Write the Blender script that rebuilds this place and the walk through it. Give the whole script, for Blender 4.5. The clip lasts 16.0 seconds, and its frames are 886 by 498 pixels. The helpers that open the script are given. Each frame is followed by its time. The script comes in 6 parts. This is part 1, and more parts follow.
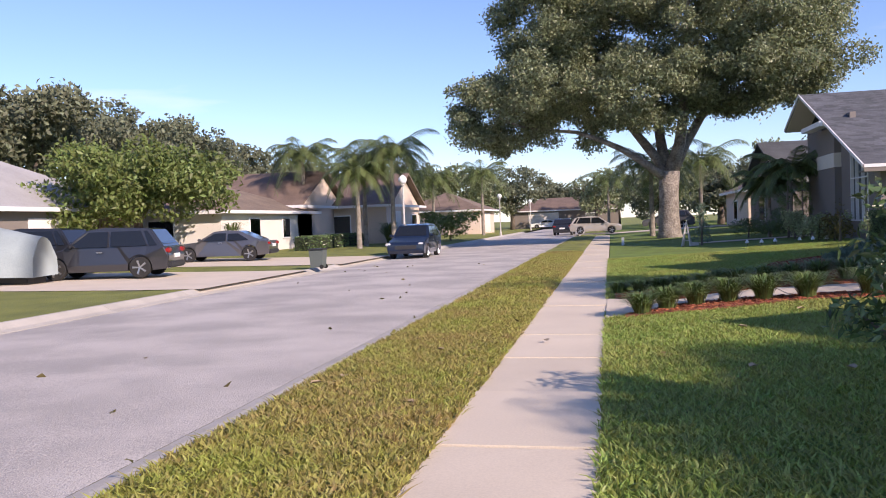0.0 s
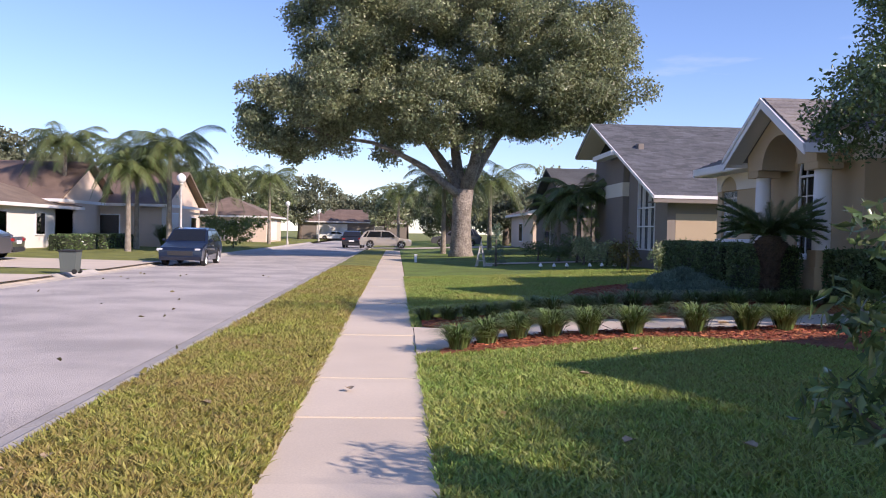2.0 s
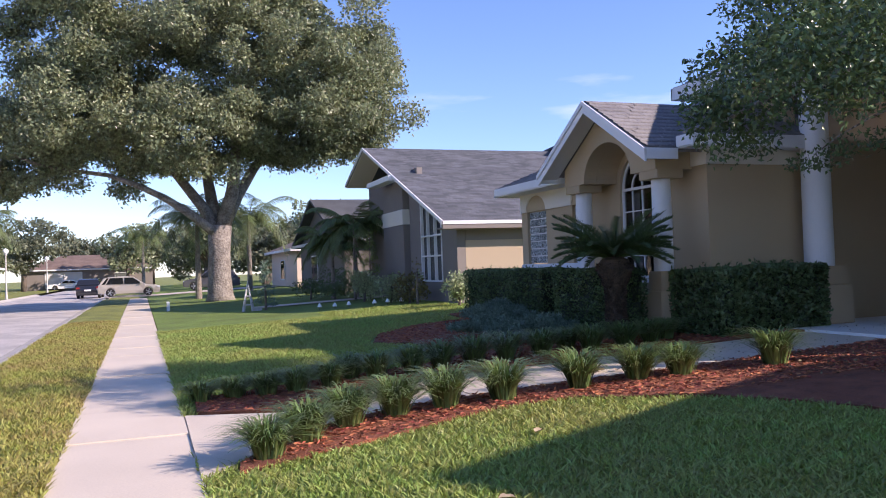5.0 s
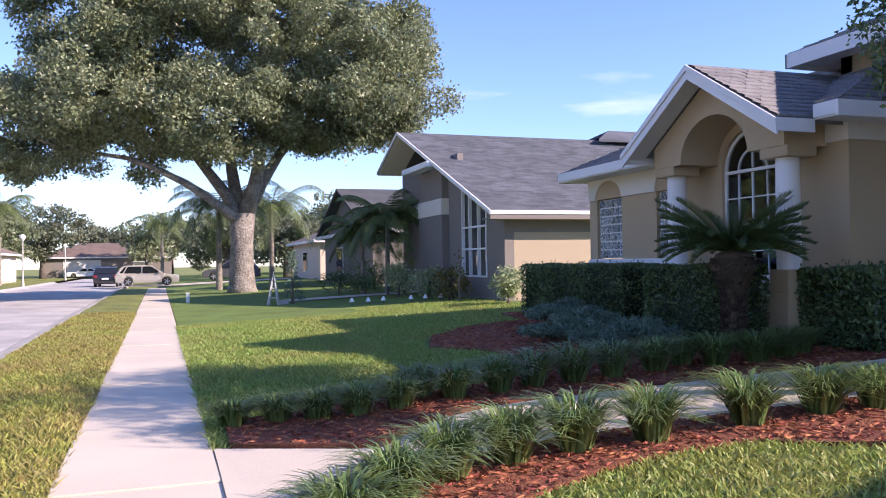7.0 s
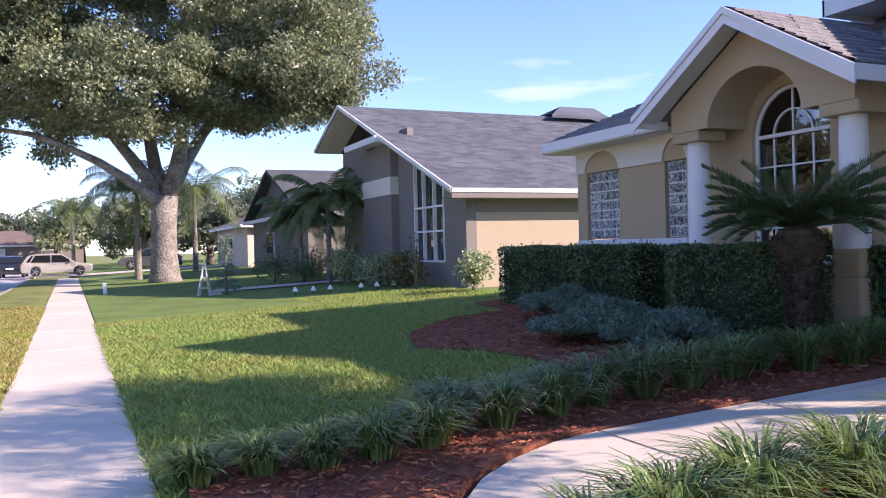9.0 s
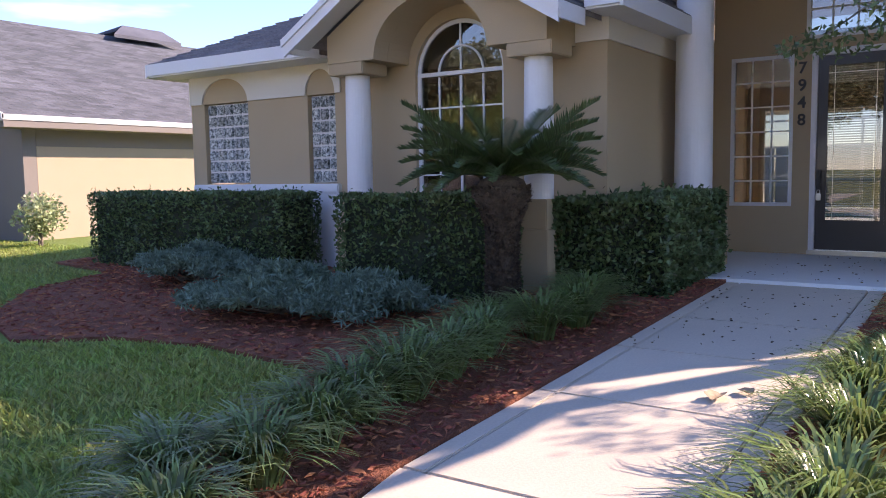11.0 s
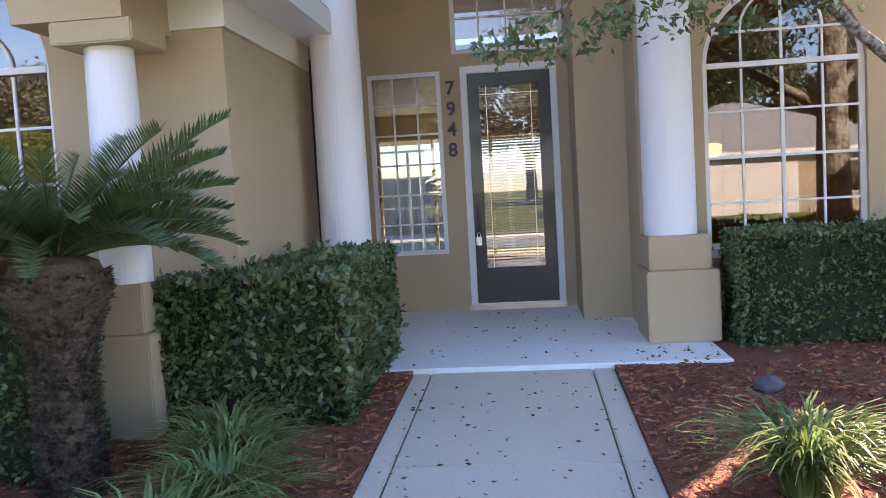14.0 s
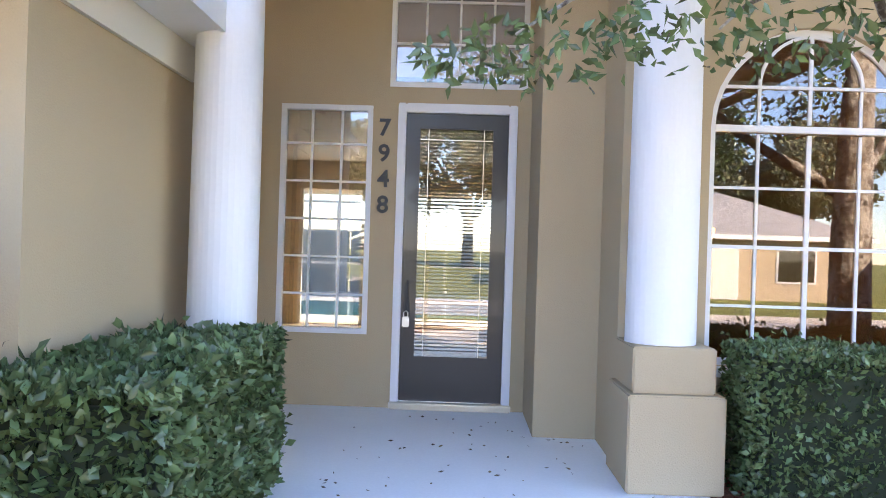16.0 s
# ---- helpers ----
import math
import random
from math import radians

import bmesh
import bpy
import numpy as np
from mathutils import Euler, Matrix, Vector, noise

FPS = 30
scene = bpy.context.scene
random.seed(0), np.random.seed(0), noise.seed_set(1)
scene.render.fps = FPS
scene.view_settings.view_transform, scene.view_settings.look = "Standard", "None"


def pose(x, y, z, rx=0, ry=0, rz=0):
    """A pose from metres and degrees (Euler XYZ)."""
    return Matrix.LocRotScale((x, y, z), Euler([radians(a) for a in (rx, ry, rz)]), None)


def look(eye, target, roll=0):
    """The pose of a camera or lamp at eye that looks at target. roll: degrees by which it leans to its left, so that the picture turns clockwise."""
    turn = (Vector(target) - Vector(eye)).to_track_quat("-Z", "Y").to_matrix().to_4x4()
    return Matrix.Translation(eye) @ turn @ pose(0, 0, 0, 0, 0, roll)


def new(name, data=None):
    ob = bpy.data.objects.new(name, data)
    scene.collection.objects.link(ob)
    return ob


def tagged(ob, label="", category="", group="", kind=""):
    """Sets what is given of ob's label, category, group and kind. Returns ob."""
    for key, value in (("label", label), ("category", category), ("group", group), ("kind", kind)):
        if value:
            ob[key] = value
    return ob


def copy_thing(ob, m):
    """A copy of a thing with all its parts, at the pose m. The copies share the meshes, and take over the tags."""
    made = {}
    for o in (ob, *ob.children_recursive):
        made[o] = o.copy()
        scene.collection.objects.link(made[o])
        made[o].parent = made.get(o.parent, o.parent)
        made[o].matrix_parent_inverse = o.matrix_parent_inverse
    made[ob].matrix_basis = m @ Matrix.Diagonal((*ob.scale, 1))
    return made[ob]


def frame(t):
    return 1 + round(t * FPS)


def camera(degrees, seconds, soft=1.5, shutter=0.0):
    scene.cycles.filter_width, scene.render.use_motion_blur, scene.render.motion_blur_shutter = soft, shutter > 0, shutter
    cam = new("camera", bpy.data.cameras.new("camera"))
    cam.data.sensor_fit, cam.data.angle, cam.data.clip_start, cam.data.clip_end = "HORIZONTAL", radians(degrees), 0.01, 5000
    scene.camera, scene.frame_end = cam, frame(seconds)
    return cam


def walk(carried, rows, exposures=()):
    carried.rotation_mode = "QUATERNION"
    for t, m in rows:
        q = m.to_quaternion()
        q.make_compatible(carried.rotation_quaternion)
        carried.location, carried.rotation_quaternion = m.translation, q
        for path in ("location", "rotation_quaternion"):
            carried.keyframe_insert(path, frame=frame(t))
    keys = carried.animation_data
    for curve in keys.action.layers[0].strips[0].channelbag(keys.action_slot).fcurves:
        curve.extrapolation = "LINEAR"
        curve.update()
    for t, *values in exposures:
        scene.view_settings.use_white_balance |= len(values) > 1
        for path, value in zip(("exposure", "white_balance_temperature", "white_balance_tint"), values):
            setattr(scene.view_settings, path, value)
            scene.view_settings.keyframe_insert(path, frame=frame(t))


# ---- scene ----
cam = camera(57.2, 16.0, 1.0)
SKY_STRENGTH, SUN_POWER, EXPOSURE = 0.143, 4.4, 0.40
PATH = [
    (0, (-0.021, 1.049, 1.417), (-0.445, 3.002, 1.352), -2.1),
    (0.5, (-0.141, 1.526, 1.419), (-0.462, 3.498, 1.325), -1.0),
    (1, (-0.246, 2.061, 1.442), (-0.382, 4.054, 1.36), -2.3),
    (1.5, (-0.339, 2.583, 1.444), (-0.406, 4.581, 1.404), 1.7),
    (2, (-0.41, 3.112, 1.426), (-0.313, 5.109, 1.385), 1.2),
    (2.5, (-0.436, 3.613, 1.435), (-0.254, 5.605, 1.453), 3.3),
    (3, (-0.464, 4.137, 1.447), (-0.165, 6.114, 1.482), 0.8),
    (3.5, (-0.436, 4.688, 1.455), (-0.063, 6.652, 1.502), 1.3),
    (4, (-0.447, 5.252, 1.449), (0.115, 7.17, 1.517), 0.7),
    (4.2, (-0.471, 5.485, 1.45), (0.159, 7.383, 1.488), -0.7),
    (6.3, (-0.573, 7.877, 1.402), (0.154, 9.739, 1.464), -2.6),
    (6.5, (-0.564, 8.087, 1.398), (0.192, 9.938, 1.444), -2.2),
    (7, (-0.559, 8.668, 1.404), (0.084, 10.562, 1.436), -0.8),
    (7.5, (-0.598, 9.207, 1.379), (0.192, 11.044, 1.443), -2.3),
    (8, (-0.62, 9.786, 1.342), (0.074, 11.662, 1.387), -0.8),
    (8.2, (-0.623, 9.991, 1.341), (0.074, 11.865, 1.382), -0.2),
    (10.3, (-0.647, 12.351, 1.482), (0.538, 13.959, 1.383), 0.3),
    (10.5, (-0.634, 12.521, 1.488), (0.622, 14.075, 1.406), 2.5),
    (10.9, (-0.532, 13.017, 1.509), (1.059, 14.219, 1.357), -1.0),
    (11, (-0.486, 13.129, 1.511), (1.158, 14.253, 1.328), -0.9),
    (11.5, (-0.136, 13.566, 1.508), (1.583, 14.563, 1.285), -1.2),
    (12, (0.308, 13.929, 1.454), (2.159, 14.672, 1.302), -1.0),
    (12.5, (0.856, 14.169, 1.474), (2.781, 14.673, 1.27), -3.2),
    (13, (1.336, 14.362, 1.519), (3.271, 14.818, 1.295), -2.3),
    (13.5, (1.712, 14.473, 1.656), (3.696, 14.651, 1.474), -3.3),
    (14, (2.144, 14.529, 1.686), (4.129, 14.737, 1.549), -3.2),
    (14.5, (2.53, 14.561, 1.696), (4.528, 14.6, 1.613), -1.1),
    (15, (3.023, 14.622, 1.706), (5.019, 14.578, 1.591), -2.3),
    (15.5, (3.527, 14.604, 1.75), (5.521, 14.727, 1.665), 0.6),
    (16, (3.975, 14.606, 1.782), (5.975, 14.647, 1.781), 1.8),
]
walk(cam, [(t, look(eye, target, roll)) for t, eye, target, roll in PATH],
     [(t, EXPOSURE + e, k, m) for t, e, k, m in ((0, 0.1, 6900, 28), (4.2, 0.27, 6550, 29), (6.5, 0.55, 6500, 30), (8.2, 0.7, 6550, 31), (10.5, 0.95, 6650, 33), (11.5, 1.3, 8000, 31), (12.0, 1.6, 8400, 30), (12.7, 1.8, 8300, 29), (13.4, 1.92, 7900, 27), (14.5, 2.42, 7900, 25), (16, 2.95, 7800, 25))])

# ---- world and sun ----
SUN_EL = radians(29.0)
SUN_AZ = radians(127.0)          # clockwise from +y
world = bpy.data.worlds.new("sky")
scene.world = world
world.use_nodes = True
wn, wl = world.node_tree.nodes, world.node_tree.links
wn.clear()
w_out = wn.new("ShaderNodeOutputWorld")
w_bg = wn.new("ShaderNodeBackground")
w_sky = wn.new("ShaderNodeTexSky")
w_sky.sky_type = "NISHITA"
w_sky.sun_disc = False
w_sky.sun_elevation, w_sky.sun_rotation = SUN_EL, SUN_AZ
w_sky.air_density, w_sky.dust_density, w_sky.ozone_density = 1.0, 0.0, 4.0
w_bg.inputs["Strength"].default_value = SKY_STRENGTH
w_co = wn.new("ShaderNodeTexCoord")
w_map = wn.new("ShaderNodeMapping")
w_map.inputs["Scale"].default_value = (1.6, 1.6, 9.0)
w_noise = wn.new("ShaderNodeTexNoise")
w_noise.inputs["Scale"].default_value, w_noise.inputs["Detail"].default_value = 1.7, 6.0
w_ramp = wn.new("ShaderNodeValToRGB")
w_ramp.color_ramp.elements[0].position, w_ramp.color_ramp.elements[1].position = 0.62, 0.98
w_mix = wn.new("ShaderNodeMix")
w_mix.data_type = "RGBA"
w_mix.inputs["B"].default_value = (6.0, 6.2, 6.9, 1)
wl.new(w_co.outputs["Generated"], w_map.inputs["Vector"])
wl.new(w_map.outputs["Vector"], w_noise.inputs["Vector"])
wl.new(w_noise.outputs["Fac"], w_ramp.inputs["Fac"])
wl.new(w_ramp.outputs["Color"], w_mix.inputs["Factor"])
w_tint = wn.new("ShaderNodeMix")
w_tint.data_type, w_tint.blend_type = "RGBA", "MULTIPLY"
w_tint.inputs["Factor"].default_value = 1.0
w_tint.inputs["B"].default_value = (0.78, 0.86, 1.0, 1)
wl.new(w_sky.outputs["Color"], w_tint.inputs["A"])
wl.new(w_tint.outputs["Result"], w_mix.inputs["A"])
wl.new(w_mix.outputs["Result"], w_bg.inputs["Color"])
wl.new(w_bg.outputs["Background"], w_out.inputs["Surface"])

sun = new("sun", bpy.data.lights.new("sun", "SUN"))
sun.data.energy, sun.data.angle, sun.data.color = SUN_POWER, radians(0.55), (1.0, 0.91, 0.77)
sun_way = Vector((math.sin(SUN_AZ) * math.cos(SUN_EL), math.cos(SUN_AZ) * math.cos(SUN_EL), math.sin(SUN_EL)))
sun.matrix_world = look(sun_way * 60, (0, 0, 0))

# ---- materials ----


def material(name, colour, rough=0.7, metal=0.0, second=None, scale=4.0, fine=60.0, amount=0.5, bump=0.15, spread=0.0, depth=0.01, spec=0.5, leaf=0.0):
    """A surface with two scales of variation and relief. spread: how far pieces differ from one another."""
    m = bpy.data.materials.new(name)
    m.use_nodes = True
    n, l = m.node_tree.nodes, m.node_tree.links
    b = n["Principled BSDF"]
    b.inputs["Roughness"].default_value, b.inputs["Metallic"].default_value = rough, metal
    b.inputs["Specular IOR Level"].default_value = spec
    second = second or tuple(c * 0.72 for c in colour)
    co = n.new("ShaderNodeTexCoord")
    big = n.new("ShaderNodeTexNoise")
    big.inputs["Scale"].default_value, big.inputs["Detail"].default_value = scale, 5.0
    small = n.new("ShaderNodeTexNoise")
    small.inputs["Scale"].default_value, small.inputs["Detail"].default_value = fine, 4.0
    for t in (big, small):
        l.new(co.outputs["Object"], t.inputs["Vector"])
    both = n.new("ShaderNodeMath")
    both.operation = "MULTIPLY_ADD"
    both.inputs[1].default_value = 0.5
    l.new(big.outputs["Fac"], both.inputs[0])
    half = n.new("ShaderNodeMath")
    half.operation = "MULTIPLY"
    half.inputs[1].default_value = 0.5
    l.new(small.outputs["Fac"], half.inputs[0])
    l.new(half.outputs[0], both.inputs[2])
    ramp = n.new("ShaderNodeMapRange")
    ramp.inputs["From Min"].default_value, ramp.inputs["From Max"].default_value = 0.5 - 0.25 / max(amount, 0.05) * 0.5, 0.5 + 0.25 / max(amount, 0.05) * 0.5
    l.new(both.outputs[0], ramp.inputs["Value"])
    mix = n.new("ShaderNodeMix")
    mix.data_type = "RGBA"
    mix.inputs["A"].default_value, mix.inputs["B"].default_value = (*second, 1), (*colour, 1)
    l.new(ramp.outputs["Result"], mix.inputs["Factor"])
    out = mix.outputs["Result"]
    if spread:
        src = n.new("ShaderNodeNewGeometry") if leaf else n.new("ShaderNodeObjectInfo")
        hsv = n.new("ShaderNodeHueSaturation")
        rng = n.new("ShaderNodeMapRange")
        rng.inputs["To Min"].default_value, rng.inputs["To Max"].default_value = 1 - spread, 1 + spread
        l.new(src.outputs["Random Per Island" if leaf else "Random"], rng.inputs["Value"])
        l.new(rng.outputs["Result"], hsv.inputs["Value"])
        if leaf:
            hr = n.new("ShaderNodeMapRange")
            hr.inputs["To Min"].default_value, hr.inputs["To Max"].default_value = 0.475, 0.515
            l.new(src.outputs["Random Per Island"], hr.inputs["Value"])
            l.new(hr.outputs["Result"], hsv.inputs["Hue"])
        l.new(out, hsv.inputs["Color"])
        out = hsv.outputs["Color"]
    l.new(out, b.inputs["Base Color"])
    if bump:
        bp = n.new("ShaderNodeBump")
        bp.inputs["Strength"].default_value, bp.inputs["Distance"].default_value = bump, depth
        l.new(small.outputs["Fac"], bp.inputs["Height"])
        l.new(bp.outputs["Normal"], b.inputs["Normal"])
    if leaf:
        tr = n.new("ShaderNodeBsdfTranslucent")
        mx = n.new("ShaderNodeMixShader")
        mx.inputs["Fac"].default_value = leaf
        l.new(out, tr.inputs["Color"])
        l.new(b.outputs["BSDF"], mx.inputs[1])
        l.new(tr.outputs["BSDF"], mx.inputs[2])
        l.new(mx.outputs["Shader"], n["Material Output"].inputs["Surface"])
    return m


def glass_material(name, tint=(0.8, 0.83, 0.82), gloss=0.08, rough=0.01):
    """A window pane: clear, with a mirror's share that grows towards grazing."""
    m = bpy.data.materials.new(name)
    m.use_nodes = True
    n, l = m.node_tree.nodes, m.node_tree.links
    n.remove(n["Principled BSDF"])
    tr, gl, mx, fr, add = (n.new(k) for k in ("ShaderNodeBsdfTransparent", "ShaderNodeBsdfGlossy", "ShaderNodeMixShader", "ShaderNodeFresnel", "ShaderNodeMath"))
    tr.inputs["Color"].default_value = (*tint, 1)
    gl.inputs["Roughness"].default_value = rough
    fr.inputs["IOR"].default_value = 1.5
    add.operation, add.use_clamp = "ADD", True
    add.inputs[1].default_value = gloss
    l.new(fr.outputs["Fac"], add.inputs[0])
    l.new(add.outputs[0], mx.inputs["Fac"])
    l.new(tr.outputs["BSDF"], mx.inputs[1])
    l.new(gl.outputs["BSDF"], mx.inputs[2])
    l.new(mx.outputs["Shader"], n["Material Output"].inputs["Surface"])
    return m


def plain(name, colour, rough=0.5, metal=0.0, coat=0.0, emit=0.0):
    m = bpy.data.materials.new(name)
    m.use_nodes = True
    b = m.node_tree.nodes["Principled BSDF"]
    b.inputs["Base Color"].default_value = (*colour, 1)
    b.inputs["Roughness"].default_value, b.inputs["Metallic"].default_value = rough, metal
    b.inputs["Coat Weight"].default_value = coat
    if emit:
        b.inputs["Emission Color"].default_value, b.inputs["Emission Strength"].default_value = (*colour, 1), emit
    return m


